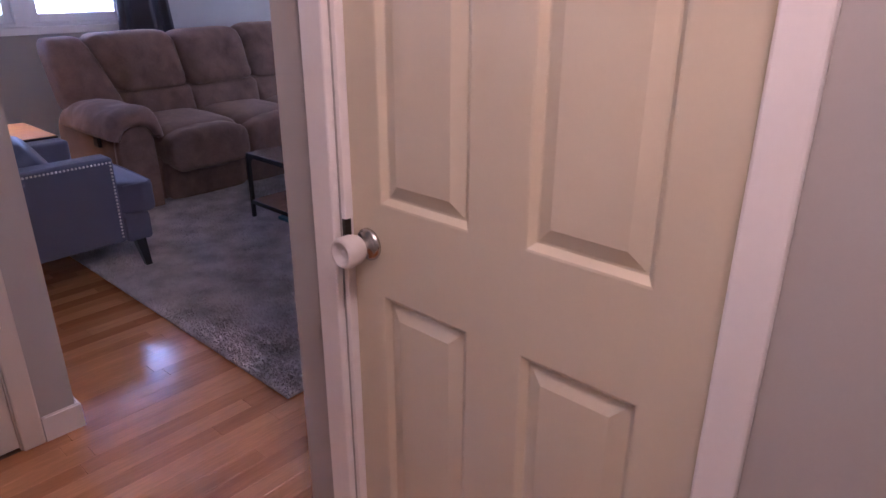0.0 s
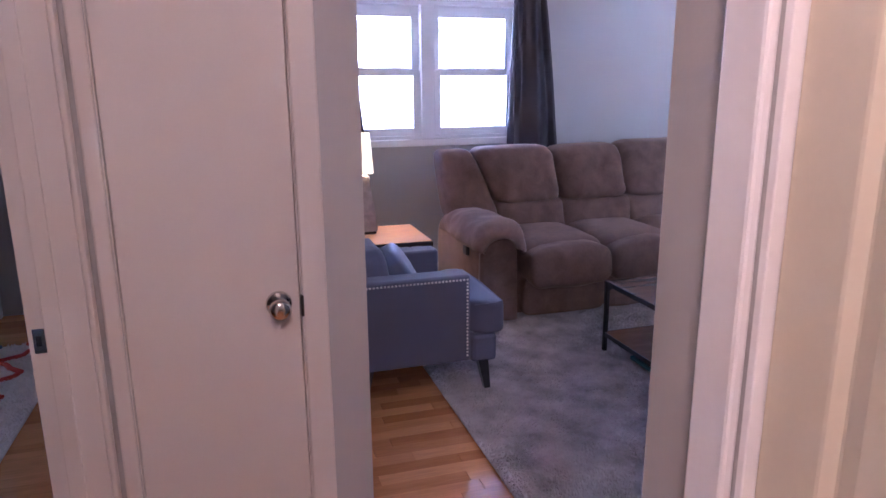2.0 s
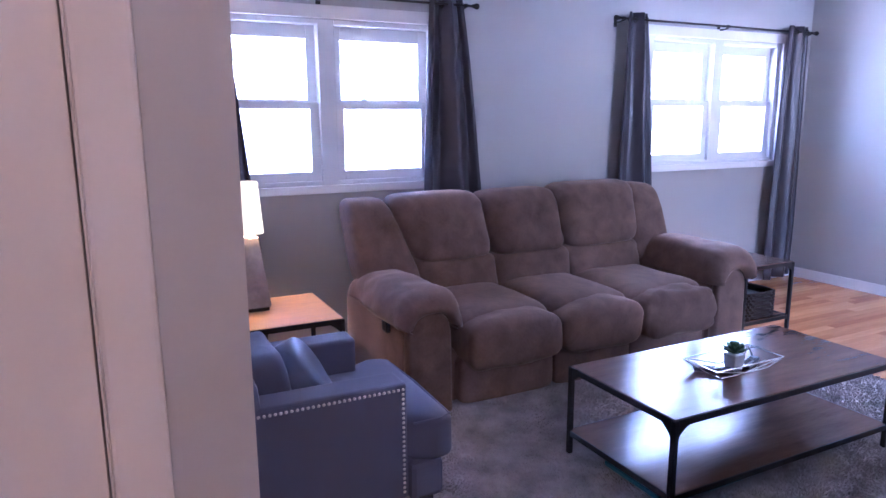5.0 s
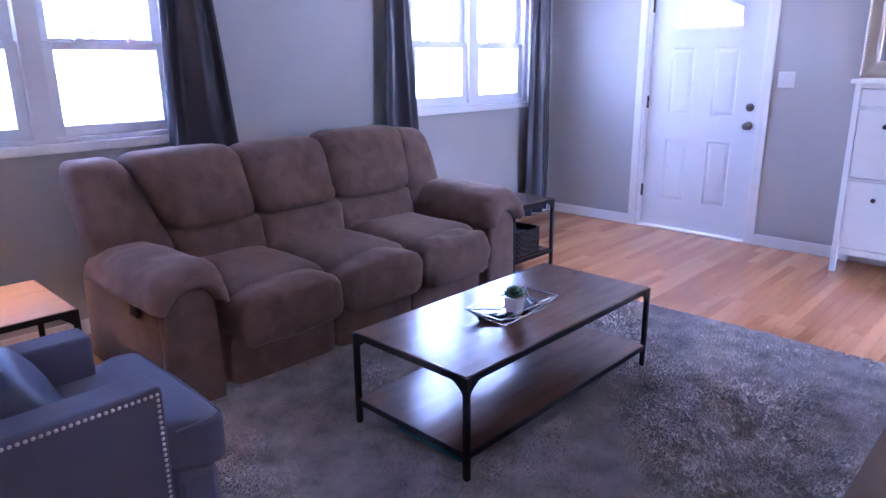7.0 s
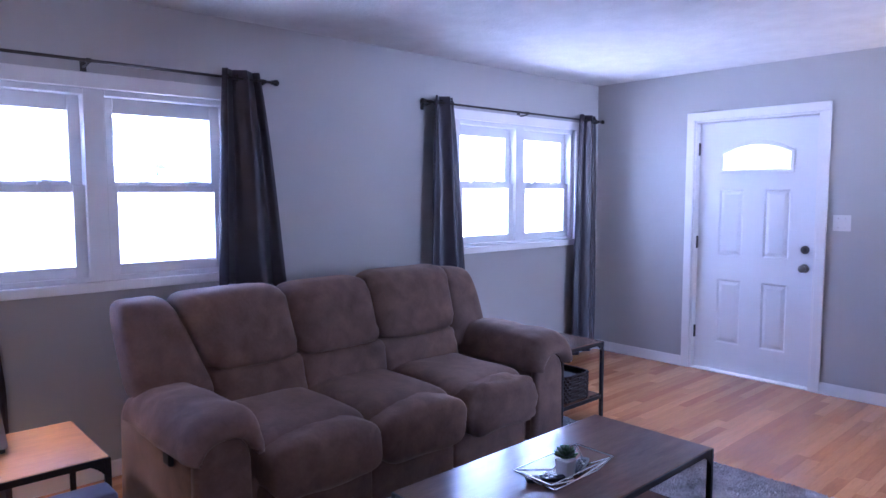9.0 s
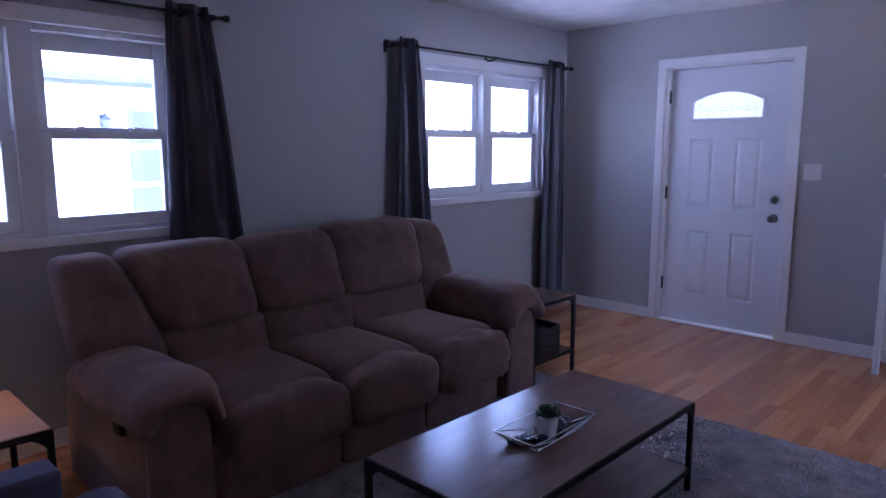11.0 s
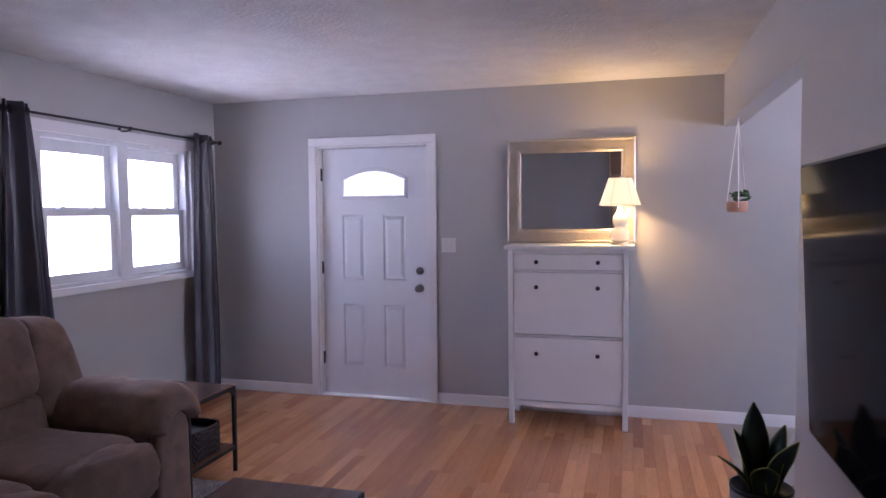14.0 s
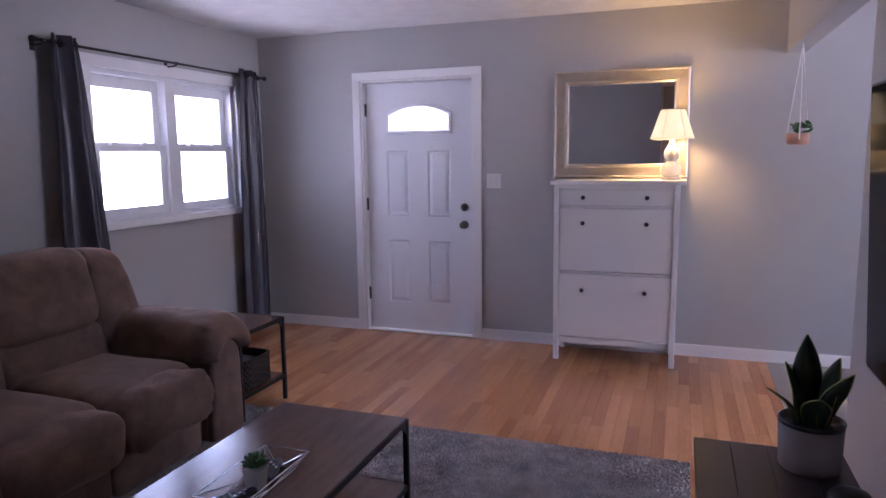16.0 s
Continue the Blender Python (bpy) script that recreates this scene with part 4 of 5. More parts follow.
# ---- console cabinet ----
cb = thing("shoe_cabinet", 3.025, -0.19, 0.0, "white wooden tilt-front shoe cabinet with dark knobs", "cabinet")
here("top", box(2.583, 3.477, -0.375, -0.016, 1.25, 1.279, 0.004), CABW, cb)
here("body", box(2.645, 3.405, -0.20, -0.022, 0.115, 1.25), CABW, cb)
for x in (2.612, 3.405):
    here("side_panel", box(x, x + 0.033, -0.33, -0.05, 0.13, 1.245), CABW, cb)
for x in (2.608, 3.405):
    for y in (-0.365, -0.055):
        bm = box(x, x + 0.036, y, y + 0.036, 0.0, 1.25, 0.003)
        for v in bm.verts:
            if v.co.z < 0.1:
                v.co.x += 0.004 if x < 3 else -0.004
        here("leg", bm, CABW, cb)
here("bottom_rail", box(2.644, 3.405, -0.352, -0.33, 0.125, 0.168, 0.002), CABW, cb)
for z0, z1 in ((1.222, 1.25), (1.094, 1.106), (0.632, 0.644)):
    here("rail", box(2.644, 3.405, -0.354, -0.325, z0, z1, 0.0015), CABW, cb)
for nm, z0, z1, kz in (("drawer", 1.111, 1.217, 1.163), ("flap", 0.651, 1.0885, 0.986), ("flap", 0.174, 0.6265, 0.515)):
    d = here(nm, box(2.6495, 3.3995, -0.357, -0.337, z0, z1, 0.002), CABW, cb)
    for kx in (2.811, 3.233):
        bm = lathe(((0.007, 0.0), (0.006, 0.010), (0.013, 0.016), (0.015, 0.024), (0.011, 0.030), (0.004, 0.031)), 16, to_axis("y", -1, (kx, -0.357, kz)))
        here("knob", bm, BRONZE, cb, smooth=True, under=d)

# ---- mirror, leaning on the wall over the cabinet ----
mr = thing("mirror", 3.015, -0.03, 1.285, "large rectangular mirror in beaded silver-gilt frame", "mirror")
prof = ((0.0, 0.0), (0.0, 0.022), (0.010, 0.030), (0.020, 0.026), (0.040, 0.022), (0.075, 0.016), (0.088, 0.020), (0.098, 0.016), (0.104, 0.006))
X0, X1, Z0, Z1 = 2.549, 3.481, 1.285, 2.05
bm = bmesh.new()
loops = []
for ins, d in prof:
    loops.append([bm.verts.new((x, -0.008 - d, z)) for x, z in ((X0 + ins, Z0 + ins), (X1 - ins, Z0 + ins), (X1 - ins, Z1 - ins), (X0 + ins, Z1 - ins))])
for a, b in zip(loops, loops[1:]):
    for i in range(4):
        bm.faces.new((a[i], a[(i + 1) % 4], b[(i + 1) % 4], b[i]))
here("mirror_frame", bm, PEWTER, mr)
bm = bmesh.new()
bead = 0.018
for k in range(int((X1 - X0) / bead)):
    for z in (Z0 + 0.012, Z1 - 0.012):
        bmesh.ops.create_icosphere(bm, subdivisions=1, radius=0.0075, matrix=Matrix.Translation((X0 + 0.012 + k * bead, -0.038, z)))
for k in range(int((Z1 - Z0) / bead)):
    for x in (X0 + 0.012, X1 - 0.012):
        bmesh.ops.create_icosphere(bm, subdivisions=1, radius=0.0075, matrix=Matrix.Translation((x, -0.038, Z0 + 0.012 + k * bead)))
here("beading", bm, PEWTER, mr, smooth=True)
here("mirror_glass", box(X0 + 0.10, X1 - 0.10, -0.018, -0.010, Z0 + 0.10, Z1 - 0.10), MIRROR, mr)
here("backing", box(X0 + 0.004, X1 - 0.004, -0.0095, -0.002, Z0 + 0.004, Z1 - 0.004), BLACK, mr)

# ---- television and stand ----
tv = thing("television", 4.0, -3.525, 0.82, "large black flat-screen television on wall mount", "television")
tm = Matrix.Translation((3.992, -3.525, 0.825)) @ Matrix.Rotation(radians(-2.8), 4, "Y")
bm = bmesh.new()
add_box(bm, -0.012, 0.03, -0.725, 0.725, 0.0, 0.825, 0.004, 2, tm)
here("bezel", bm, BLACK, tv)
bm = bmesh.new()
add_box(bm, -0.0145, -0.011, -0.716, 0.716, 0.012, 0.816, 0, 2, tm)
here("screen", bm, SCREEN, tv, "glossy black screen")
bm = bmesh.new()
add_box(bm, 4.018, 4.069, -3.80, -3.25, 1.05, 1.40, 0.005)
here("mount", bm, IRON, tv)

st = thing("tv_stand", 3.73, -3.45, 0.0, "low dark grey-brown wooden television stand", "tv stand")
for k in range(4):
    p = 3.512 + 0.448 * k / 4
    here("top_board", box(p, p + 0.448 / 4 - 0.001, -4.20, -2.70, 0.47, 0.50, 0.0015, 1), STANDW, st)
for y in (-4.19, -3.46, -2.73):
    here("side_panel", box(3.525, 3.95, y, y + 0.022, 0.03, 0.47, 0.002), STANDW, st)
here("back_panel", box(3.935, 3.949, -4.168, -2.73, 0.03, 0.47), STANDW, st)
for z in (0.05, 0.25):
    here("shelf", box(3.51, 3.934, -4.167, -2.731, z, z + 0.02), STANDW, st)
for y in (-4.18, -2.75):
    for x in (3.52, 3.91):
        here("foot", box(x, x + 0.03, y, y + 0.03, 0.0, 0.03), IRON, st)

# snake plant on the stand
sn = thing("snake_plant", 3.84, -2.83, 0.50, "snake plant in two-tone grey stoneware pot", "potted plant")
part("pot", lathe(((0.078, 0.0), (0.085, 0.006), (0.088, 0.06), (0.091, 0.125), (0.092, 0.150), (0.088, 0.151), (0.084, 0.13)), 36), POT, sn, smooth=True)
part("rim", lathe(((0.0925, 0.143), (0.0935, 0.155), (0.088, 0.157), (0.084, 0.14)), 36), BLACK, sn, smooth=True)
part("soil", lathe(((0.083, 0.12), (0.082, 0.132), (0.03, 0.138)), 24), SOIL, sn)


def blade(length, width, lean, turn, twist, base, name, root):
    """A stiff, pointed, channelled leaf with a yellow margin."""
    bm, be = bmesh.new(), bmesh.new()
    n = 12
    rows, er = [], []
    for j in range(n + 1):
        v = j / n
        w = width * (0.55 + 0.45 * math.sin(min(v * 1.6, 1.0) * math.pi / 2)) * (1 - max(0.0, (v - 0.5) / 0.5) ** 1.8) + 0.0008
        c = Vector((lean * v * v * length, 0, v * length * (1 - 0.12 * lean * v)))
        a = twist * v
        side = Vector((math.sin(a) * 0.6, math.cos(a), 0))
        out = Vector((math.cos(a), -math.sin(a), 0))
        ring = [bm.verts.new(c + side * w * u + out * (-0.35 * w * (1 - u * u)) + out * d) for d in (0.002, -0.002) for u in (-1, -0.5, 0, 0.5, 1)]
        rows.append(ring)
        for sgn in (-1, 1):
            er.append((sgn, c + side * w * sgn))
    for p, q in zip(rows, rows[1:]):
        for o in (0, 5):
            for i in range(4):
                f = (p[o + i], p[o + i + 1], q[o + i + 1], q[o + i])
                bm.faces.new(f if o == 0 else f[::-1])
        bm.faces.new((p[0], q[0], q[5], p[5]))
        bm.faces.new((p[4], p[9], q[9], q[4]))
    for sgn in (-1, 1):
        add_tube(be, [p for s, p in er if s == sgn], 0.0024, 5)
    m = Matrix.Translation(base) @ Matrix.Rotation(radians(turn), 4, "Z")
    for b in (bm, be):
        bmesh.ops.transform(b, matrix=m, verts=b.verts)
    lf = part("leaf", bm, LEAF, root, smooth=True)
    part("leaf_margin", be, LEAFEDGE, lf, "yellow-green leaf edge")


for ln, wd, le, tu, tw, bx, by in ((0.275, 0.042, 0.08, 100, 0.2, -0.015, 0.02), (0.215, 0.040, 0.20, 20, -0.5, 0.03, 0.01), (0.205, 0.042, 0.42, -50, 0.9, 0.03, -0.02), (0.195, 0.038, 0.26, 165, 0.3, -0.03, 0.0), (0.13, 0.032, 0.7, 195, 0.2, -0.045, -0.02), (0.15, 0.04, 0.8, -95, 0.4, 0.0, -0.04)):
    blade(ln, wd, le, tu, tw, (bx, by, 0.135), "leaf", sn)

spk = thing("smart_speaker", 3.895, -3.10, 0.50, "small black domed speaker on television stand", "speaker")
part("body", lathe(((0.050, 0.0), (0.055, 0.006), (0.055, 0.045), (0.046, 0.060), (0.02, 0.066)), 28), BLACK, spk, smooth=True)
part("light_ring", lathe(((0.0555, 0.03), (0.056, 0.033), (0.0555, 0.036)), 28), IRON, spk)

# ---- hanging planter under the header ----
hp_ = thing("hanging_planter", 4.10, -0.44, 1.50, "small terracotta hanging planter on white cords", "hanging planter")
part("pot", lathe(((0.048, 0.0), (0.060, 0.008), (0.064, 0.035), (0.063, 0.068), (0.058, 0.069), (0.056, 0.055)), 28), TERRA, hp_, smooth=True)
part("soil", lathe(((0.056, 0.045), (0.055, 0.06), (0.01, 0.062)), 20), SOIL, hp_)
for k in range(3):
    s = 2 * math.pi * k / 3 + 0.5
    part("cord", tube([(0.064 * math.cos(s), 0.064 * math.sin(s), 0.03), (0.065 * math.cos(s), 0.065 * math.sin(s), 0.08), (0.004 * math.cos(s), 0.004 * math.sin(s), 0.57)], 0.0032, 6), ROPE, hp_)
part("hook", tube([(0, 0, 0.56), (0, 0, 0.60)], 0.004, 8), WHITE_PLASTIC, hp_)
rng = random.Random(3)
for k in range(30):
    s, r, h = rng.uniform(0, 6.3), rng.uniform(0.0, 0.07), rng.uniform(0.0, 0.055)
    m = pose(r * math.cos(s), r * math.sin(s), 0.078 + h, rng.uniform(-50, 50), rng.uniform(-50, 50), math.degrees(s))
    part("leaf", puff(m.translation, (0.022, 0.012, 0.004), 1, 0.8, m, 10, 6, 0), SUCC, hp_, smooth=True)

# ---- coffee-table tray with succulent and remotes ----
tz = 0.408
tr = thing("wire_tray", 2.175, -3.32, tz, "geometric silver wire tray with glass bottom", "tray")
lo = [(-0.06, -0.135), (0.06, -0.135), (0.06, 0.135), (-0.06, 0.135)]
hi = [(-0.088, -0.19), (0.088, -0.19), (0.088, 0.19), (-0.088, 0.19)]
for k in range(4):
    a, b = lo[k], lo[(k + 1) % 4]
    c, d = hi[k], hi[(k + 1) % 4]
    mid = ((a[0] + b[0]) / 2, (a[1] + b[1]) / 2)
    for p, q in (((*a, 0.005), (*b, 0.005)), ((*c, 0.05), (*d, 0.05)), ((*a, 0.005), (*c, 0.05)), ((*mid, 0.005), (*c, 0.05)), ((*mid, 0.005), (*d, 0.05))):
        part("wire", tube([p, q], 0.0026, 6), SILVER, tr)
g = part("glass_bottom", box(-0.058, 0.058, -0.133, 0.133, 0.002, 0.006), TRAYGLASS, tr)
g.visible_shadow = False
su = thing("succulent", 2.188, -3.332, tz + 0.007, "small succulent in white faceted square pot", "succulent")
bm = box(-0.03, 0.03, -0.03, 0.03, 0.0, 0.068, 0.004)
for v in bm.verts:
    if v.co.z < 0.03:
        v.co.x *= 0.8
        v.co.y *= 0.8
part("pot", bm, WHITE_PLASTIC, su, "white ceramic pot")
for ring, n, tl, ln in ((0, 9, 65, 0.030), (1, 8, 45, 0.028), (2, 6, 22, 0.022)):
    for k in range(n):
        s = 360 * (k + ring * 0.5) / n
        m = pose(0, 0, 0.070 + ring * 0.006, 0, 0, s) @ pose(0, 0, 0, 0, tl, 0) @ pose(0, 0, ln * 0.75)
        o = part("leaf", puff((0, 0, 0), (0.006, 0.010, ln), 1, 1, None, 8, 6, 0), SUCC, su, smooth=True)
        o.matrix_basis = m
for nm, x, y, r, lab in (("remote_control", 2.178, -3.225, 24, "black television remote lying in tray"), ("remote_control", 2.165, -3.42, -38, "small black remote lying in tray")):
    rc = thing(nm, x, y, tz + 0.007, lab, "remote control", "remotes in tray", rz=r)
    part("body", box(-0.021, 0.021, -0.075, 0.075, 0.0, 0.016, 0.005), BLACK, rc)
    for i in range(3):
        for j in range(6):
            part("button", box(-0.014 + i * 0.011, -0.007 + i * 0.011, -0.06 + j * 0.019, -0.05 + j * 0.019, 0.016, 0.0182), WHITE_PLASTIC if (i + j) % 5 == 0 else IRON, rc)

# teal thing under the coffee table's shelf
toy = thing("storage_tray", 2.17, -3.62, 0.022, "flat teal plastic tray under coffee table", "tray")
bm = bmesh.new()
add_box(bm, -0.17, 0.17, -0.20, 0.20, 0.0, 0.014, 0.006)
part("body", bm, TEAL, toy)
part("rim", tube([(-0.165, -0.195, 0.014), (0.165, -0.195, 0.014), (0.165, 0.195, 0.014), (-0.165, 0.195, 0.014), (-0.165, -0.195, 0.014)], 0.006, 8), TEAL, toy)

# ---- rug ----
rug = tagged(new("rug"), "large grey shag area rug on laminate floor", "rug")
rug.location = (2.20, -3.345, 0.0)
RX0, RX1, RY0, RY1 = 0.86, 3.525, -4.855, -1.835
bm = box(RX0 - 2.20, RX1 - 2.20, RY0 + 3.345, RY1 + 3.345, 0.001, 0.010, 0.004)
part("backing", bm, RUG, rug)


def pile(x0, x1, y0, y1, n, h, material, parent, seed, zb=0.008):
    """Short tapering tufts, each a three-sided blade."""
    r = np.random.RandomState(seed)
    x, y = r.uniform(x0, x1, n), r.uniform(y0, y1, n)
    a, ln = r.uniform(0, 2 * np.pi, n), h * r.uniform(0.6, 1.2, n)
    w = r.uniform(0.004, 0.008, n)
    wind = np.sin(x * 5.1 + 1.3 * np.sin(y * 3.7)) + np.cos(y * 4.3 + x * 2.2)
    la = wind * 1.5 + r.normal(0, 0.7, n)
    lean = r.uniform(0.3, 0.95, n) * h
    v = np.zeros((n, 4, 3))
    for k in range(3):
        v[:, k, 0] = x + w * np.cos(a + k * 2.094)
        v[:, k, 1] = y + w * np.sin(a + k * 2.094)
        v[:, k, 2] = zb
    v[:, 3, 0], v[:, 3, 1], v[:, 3, 2] = np.clip(x + lean * np.cos(la), x0, x1), np.clip(y + lean * np.sin(la), y0, y1), zb + ln
    i = np.arange(n)[:, None] * 4
    f = np.stack([i + np.array([0, 1, 3]), i + np.array([1, 2, 3]), i + np.array([2, 0, 3])], 1).reshape(-1, 3)
    me = bpy.data.meshes.new("shag")
    me.from_pydata(v.reshape(-1, 3).tolist(), [], f.tolist())
    me.materials.append(material)
    ob = new("shag", me)
    ob.parent = parent
    return tagged(ob, kind="stuff")


pile(RX0 - 2.20, RX1 - 2.20, RY0 + 3.345, RY1 + 3.345, 140000, 0.0125, RUG, rug, 4)

# ---- bedroom glimpse: chest of drawers and rug ----
dr = thing("chest_of_drawers", 0.29, -7.72, 0.0, "tall white chest of five drawers, dark knobs", "chest of drawers")
here("carcass", box(0.125, 0.44, -8.26, -7.18, 0.09, 1.17, 0.003), CABW, dr)
here("top", box(0.122, 0.475, -8.29, -7.15, 1.17, 1.20, 0.004), CABW, dr)
for y in (-8.26, -7.23):
    for x in (0.13, 0.40):
        here("leg", box(x, x + 0.045, y, y + 0.05, 0.0, 0.09, 0.003), CABW, dr)
zz = 0.13
for hgt in (0.195, 0.195, 0.195, 0.25, 0.11):
    d = here("drawer", box(0.44, 0.458, -8.23, -7.21, zz, zz + hgt - 0.014, 0.003), CABW, dr)
    for ky in (-8.0, -7.44):
        here("knob", lathe(((0.007, 0.0), (0.006, 0.010), (0.014, 0.016), (0.016, 0.024), (0.010, 0.030)), 14, to_axis("x", 1, (0.458, ky, zz + hgt * 0.5))), BRONZE, dr, smooth=True, under=d)
    zz += hgt
vs = thing("vase", 0.30, -7.55, 1.20, "blue-grey glazed vase on chest of drawers", "vase")
part("body", lathe(((0.05, 0.0), (0.075, 0.04), (0.08, 0.10), (0.05, 0.16), (0.04, 0.19), (0.05, 0.20)), 24), BLUE, vs, smooth=True)

brug = tagged(new("rug"), "cream shag rug with red and navy zigzags", "rug")
brug.location = (1.75, -7.4, 0.0)
part("backing", box(-1.0, 0.95, -0.85, 0.75, 0.001, 0.012, 0.004), BEDRUG, brug)
pile(-1.0, 0.95, -0.85, 0.75, 26000, 0.014, BEDRUG, brug, 9, 0.010)
for k, (yy, mt, ph) in enumerate(((0.52, RED, 0.0), (0.30, NAVY, 1.0), (0.06, RED, 2.0), (-0.2, NAVY, 0.5), (-0.45, RED, 1.4), (-0.68, NAVY, 2.4))):
    bm = bmesh.new()
    pts = [(-0.98 + 0.06 * i, yy + 0.07 * math.sin(i * 1.1 + ph) + 0.03 * math.sin(i * 2.7 + ph), 0.020) for i in range(33)]
    add_tube(bm, pts, 0.016, 6)
    for v in bm.verts:
        v.co.z = 0.014 + (v.co.z - 0.02) * 0.7 + 0.006
    part("stripe", bm, mt, brug)

# wardrobe added so that its brown stands in for the warm-lit bedroom
wr = thing("wardrobe", 3.35, -9.0, 0.0, "added brown wardrobe standing in for the warm-lit bedroom", "wardrobe")
here("body", box(2.75, 3.95, -9.27, -8.70, 0.06, 2.18, 0.006), OAKTOP, wr)
here("plinth", box(2.78, 3.92, -9.25, -8.73, 0.0, 0.06), OAKTOP, wr)
for a, b, kx in ((2.757, 3.347, 3.30), (3.353, 3.943, 3.40)):
    d = here("door", panel_door_leaf("y", -8.678, 1, 0.02, a, b, 0.08, 2.16, ((a + 0.08, b - 0.08, 0.18, 1.0), (a + 0.08, b - 0.08, 1.1, 2.06))), OAKTOP, wr)
    here("knob", lathe(((0.007, 0.0), (0.006, 0.012), (0.014, 0.02), (0.012, 0.03)), 14, to_axis("y", 1, (kx, -8.678, 1.05))), BRONZE, wr, under=d)

# hall ceiling light, behind the walker
hl = thing("ceiling_light", 5.20, -5.68, 2.36, "round flush hall ceiling light, lit", "ceiling light")
part("canopy", lathe(((0.10, 0.07), (0.10, 0.10)), 28), NICKEL, hl)
hb = part("bowl", open_shade(0.04, 0.15, -0.01, 0.06, 28), glow_material("lit_opal_glass", (1.0, 0.8, 0.6), 0.3), hl, smooth=True)

# ---- outdoors ----
tagged(part("ground", box(-400, 400, -400, 400, -0.62, -0.6), SNOW), "pale bright ground outside", "ground", kind="structure")
nh = thing("neighbour_house", -9.0, -3.5, -0.6, "white sided neighbouring house with blue-grey garage door", "house")
for k in range(15):
    z = k * 0.2
    bm = bmesh.new()
    bm.faces.new([bm.verts.new(p) for p in ((0.03, -6, z), (0.03, 7, z), (0.0, 7, z + 0.2), (0.0, -6, z + 0.2))])
    bm.faces.new([bm.verts.new(p) for p in ((-0.01, -6, z), (0.03, -6, z), (0.03, 7, z), (-0.01, 7, z))])
    part("board", bm, WHITE_SIDING, nh)
part("wall", box(-6.0, -0.02, -6, 7, 0.0, 3.2), WHITE_SIDING, nh)
bm = bmesh.new()
for x0, z0, x1, z1 in ((0.42, 3.22, -3.0, 4.5), (-6.42, 3.22, -3.0, 4.5)):
    a = [(x0, -6.4, z0), (x0, 7.4, z0), (x1, 7.4, z1), (x1, -6.4, z1)]
    up = [bm.verts.new((p[0], p[1], p[2] + 0.12)) for p in a]
    dn = [bm.verts.new(p) for p in a]
    bm.faces.new(up)
    bm.faces.new(dn[::-1])
    for i in range(4):
        bm.faces.new((dn[i], dn[(i + 1) % 4], up[(i + 1) % 4], up[i]))
part("roof", bm, SHINGLE, nh)
part("soffit", box(0.0, 0.40, -6.3, 7.3, 3.12, 3.20), SIDING, nh)
part("fascia", box(0.40, 0.43, -6.3, 7.3, 3.06, 3.27), SIDING, nh, "blue-grey fascia board")
gutter = part("gutter", box(0.43, 0.53, -6.3, 7.3, 3.14, 3.25, 0.02), SIDING, nh, "blue-grey gutter")
part("downpipe", tube([(0.08, 1.35, 0.1), (0.08, 1.35, 2.95), (0.45, 1.35, 3.15)], 0.04, 10), WHITE_SIDING, gutter)
gd = part("garage_door", box(0.02, 0.05, 3.0, 6.2, 0.0, 2.80), VINYL, nh, "blue-grey sectional garage door in white frame")
for k in range(4):
    part("door_section", box(0.045, 0.075, 3.10, 6.1, 0.06 + 0.68 * k, 0.06 + 0.68 * k + 0.58, 0.01), SIDING, gd)
for y, z0, z1 in ((0.95, 1.95, 2.90), (-2.2, 1.3, 2.6)):
    w = part("window", box(0.02, 0.08, y - 0.45, y + 0.45, z0, z1, 0.01), VINYL, nh)
    zm = (z0 + z1) / 2
    for a, b in ((z0 + 0.07, zm - 0.025), (zm + 0.025, z1 - 0.07)):
        part("pane", box(0.07, 0.088, y - 0.38, y + 0.38, a, b), DARKGLASS, w)
bm = box(0.03, 0.06, 2.63, 2.75, 2.38, 2.60, 0.01)
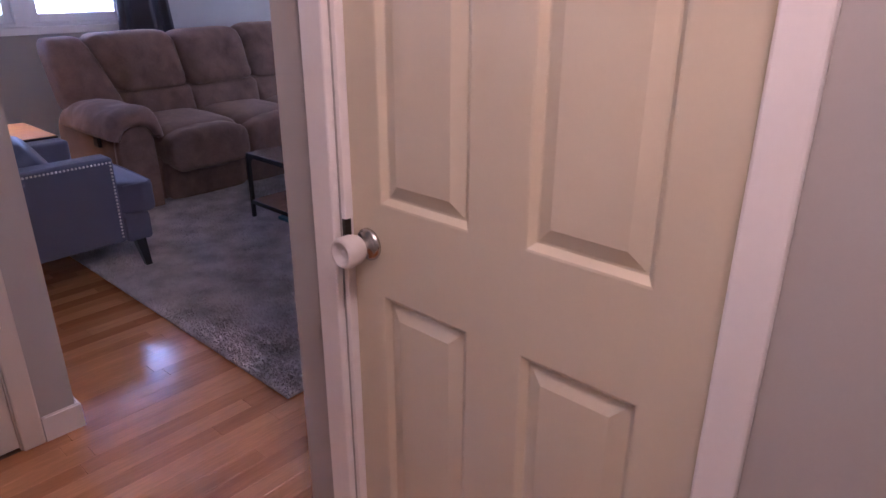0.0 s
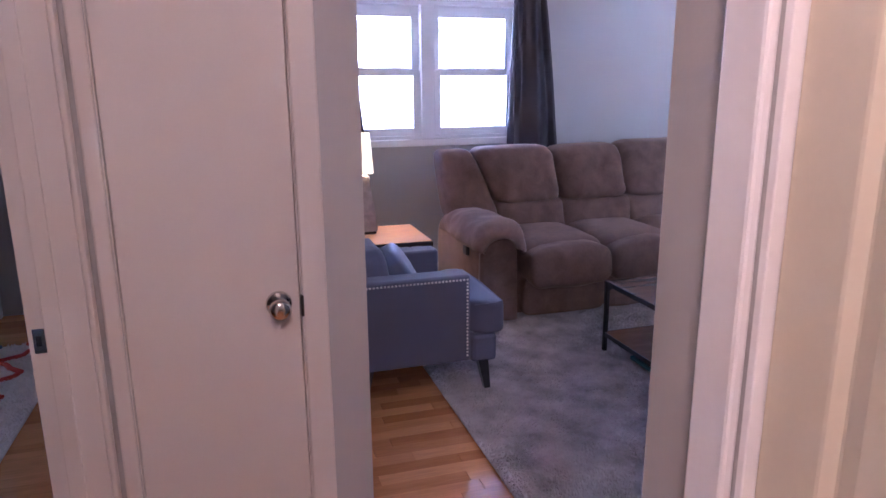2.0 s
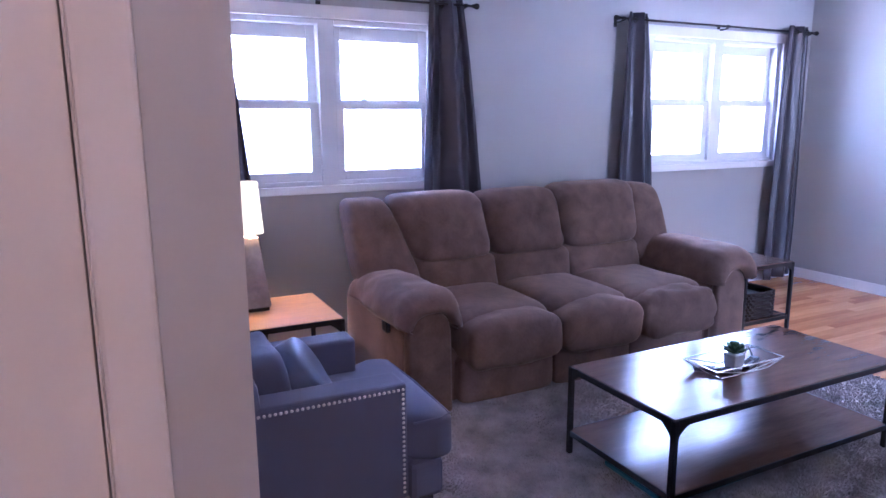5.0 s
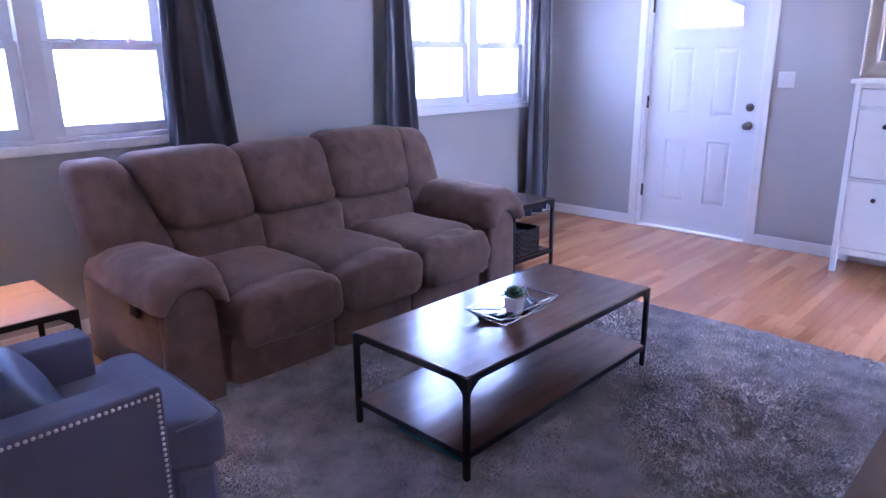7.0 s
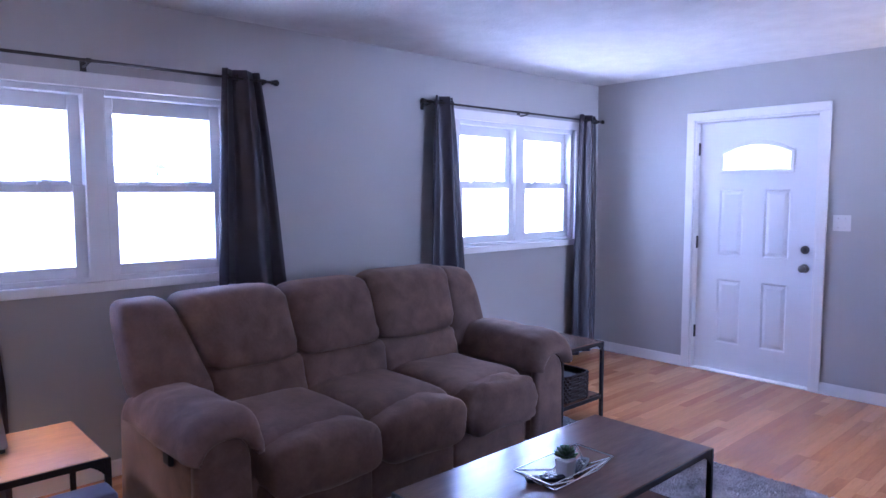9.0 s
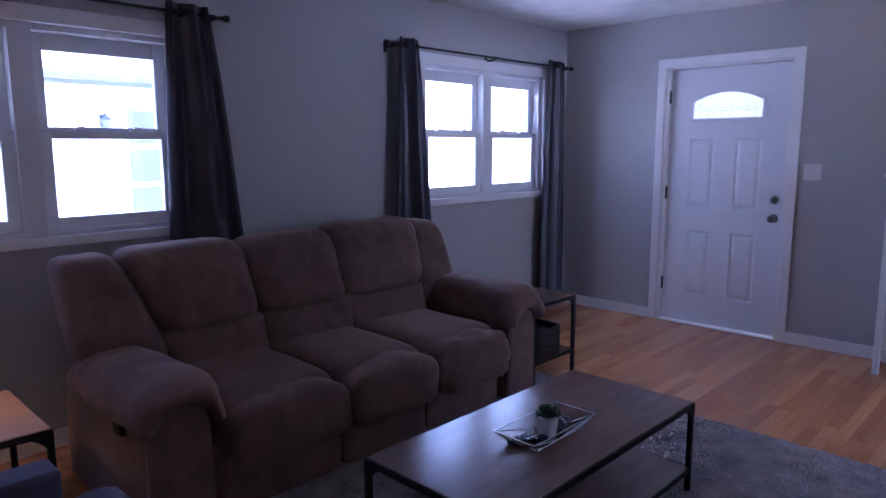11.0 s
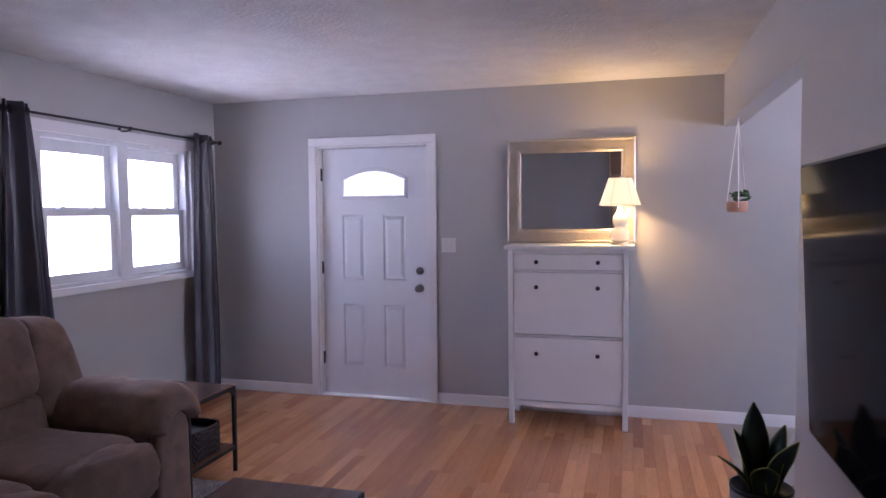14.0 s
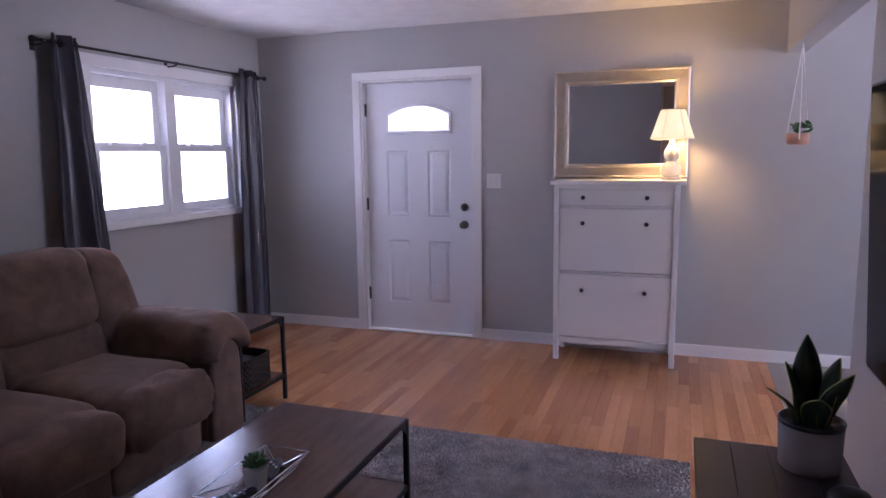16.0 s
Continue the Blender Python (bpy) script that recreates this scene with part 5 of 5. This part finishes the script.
add_tube(bm, [(0.05, 2.69, 2.56), (0.16, 2.69, 2.62), (0.18, 2.69, 2.58)], 0.012, 8)
add_lathe(bm, ((0.02, 0.0), (0.05, 0.02), (0.075, 0.16), (0.10, 0.17), (0.02, 0.25)), 10, Matrix.Translation((0.18, 2.69, 2.34)))
part("wall_lantern", bm, SIDING, nh, "blue-grey wall lantern")

# ---- floor planks ----
def plank_floor():
    w, gap = 0.064, 0.0002
    meshes = {}

    def plank_mesh(length, width):
        key = (round(length, 2), round(width, 3))
        if key not in meshes:
            bm = box(-width / 2 + gap, width / 2 - gap, -length / 2 + gap, length / 2 - gap, -0.008, 0.0)
            top = [e for e in bm.edges if all(v.co.z > -1e-4 for v in e.verts)]
            bmesh.ops.bevel(bm, geom=top, offset=0.0004, segments=1, affect="EDGES")
            me = bpy.data.meshes.new("plank")
            bm.to_mesh(me)
            bm.free()
            me.materials.append(PLANK)
            meshes[key] = me
        return meshes[key]

    rng = random.Random(5)

    def lay(x0, x1, y0, y1, length=0.52):
        n = max(1, round((x1 - x0) / w))
        ww = (x1 - x0) / n
        for i in range(n):
            x = x0 + (i + 0.5) * ww
            y = y1
            first = round(length * rng.uniform(0.15, 1.0), 2)
            while y > y0 + 0.01:
                ln = min(first, y - y0)
                if y - ln - y0 < 0.1:
                    ln = y - y0
                ln = round(ln, 2) if y - ln > y0 + 0.01 else y - y0
                ob = new("plank", plank_mesh(ln, ww))
                ob.location = (x, y - ln / 2, 0)
                ob.parent = floor
                y -= ln
                first = round(length * rng.uniform(0.7, 1.35), 2)
    lay(0.0, 4.05, -1.88, 0.0, 0.78)
    lay(0.0, 0.9, -5.392, -1.88, 1.4)
    lay(0.9, 3.51, -4.8, -1.88, 4.0)
    lay(3.51, 4.05, -4.8, -1.88, 0.8)
    lay(0.9, 3.143, -5.392, -4.8, 0.6)
    lay(3.143, 4.05, -6.04, -4.8, 0.8)
    lay(4.05, 6.0, -6.04, -5.161, 0.8)
    lay(0.12, 4.4, -8.6, -6.16, 2.5)
    lay(3.215, 3.975, -6.16, -6.04, 0.2)


plank_floor()
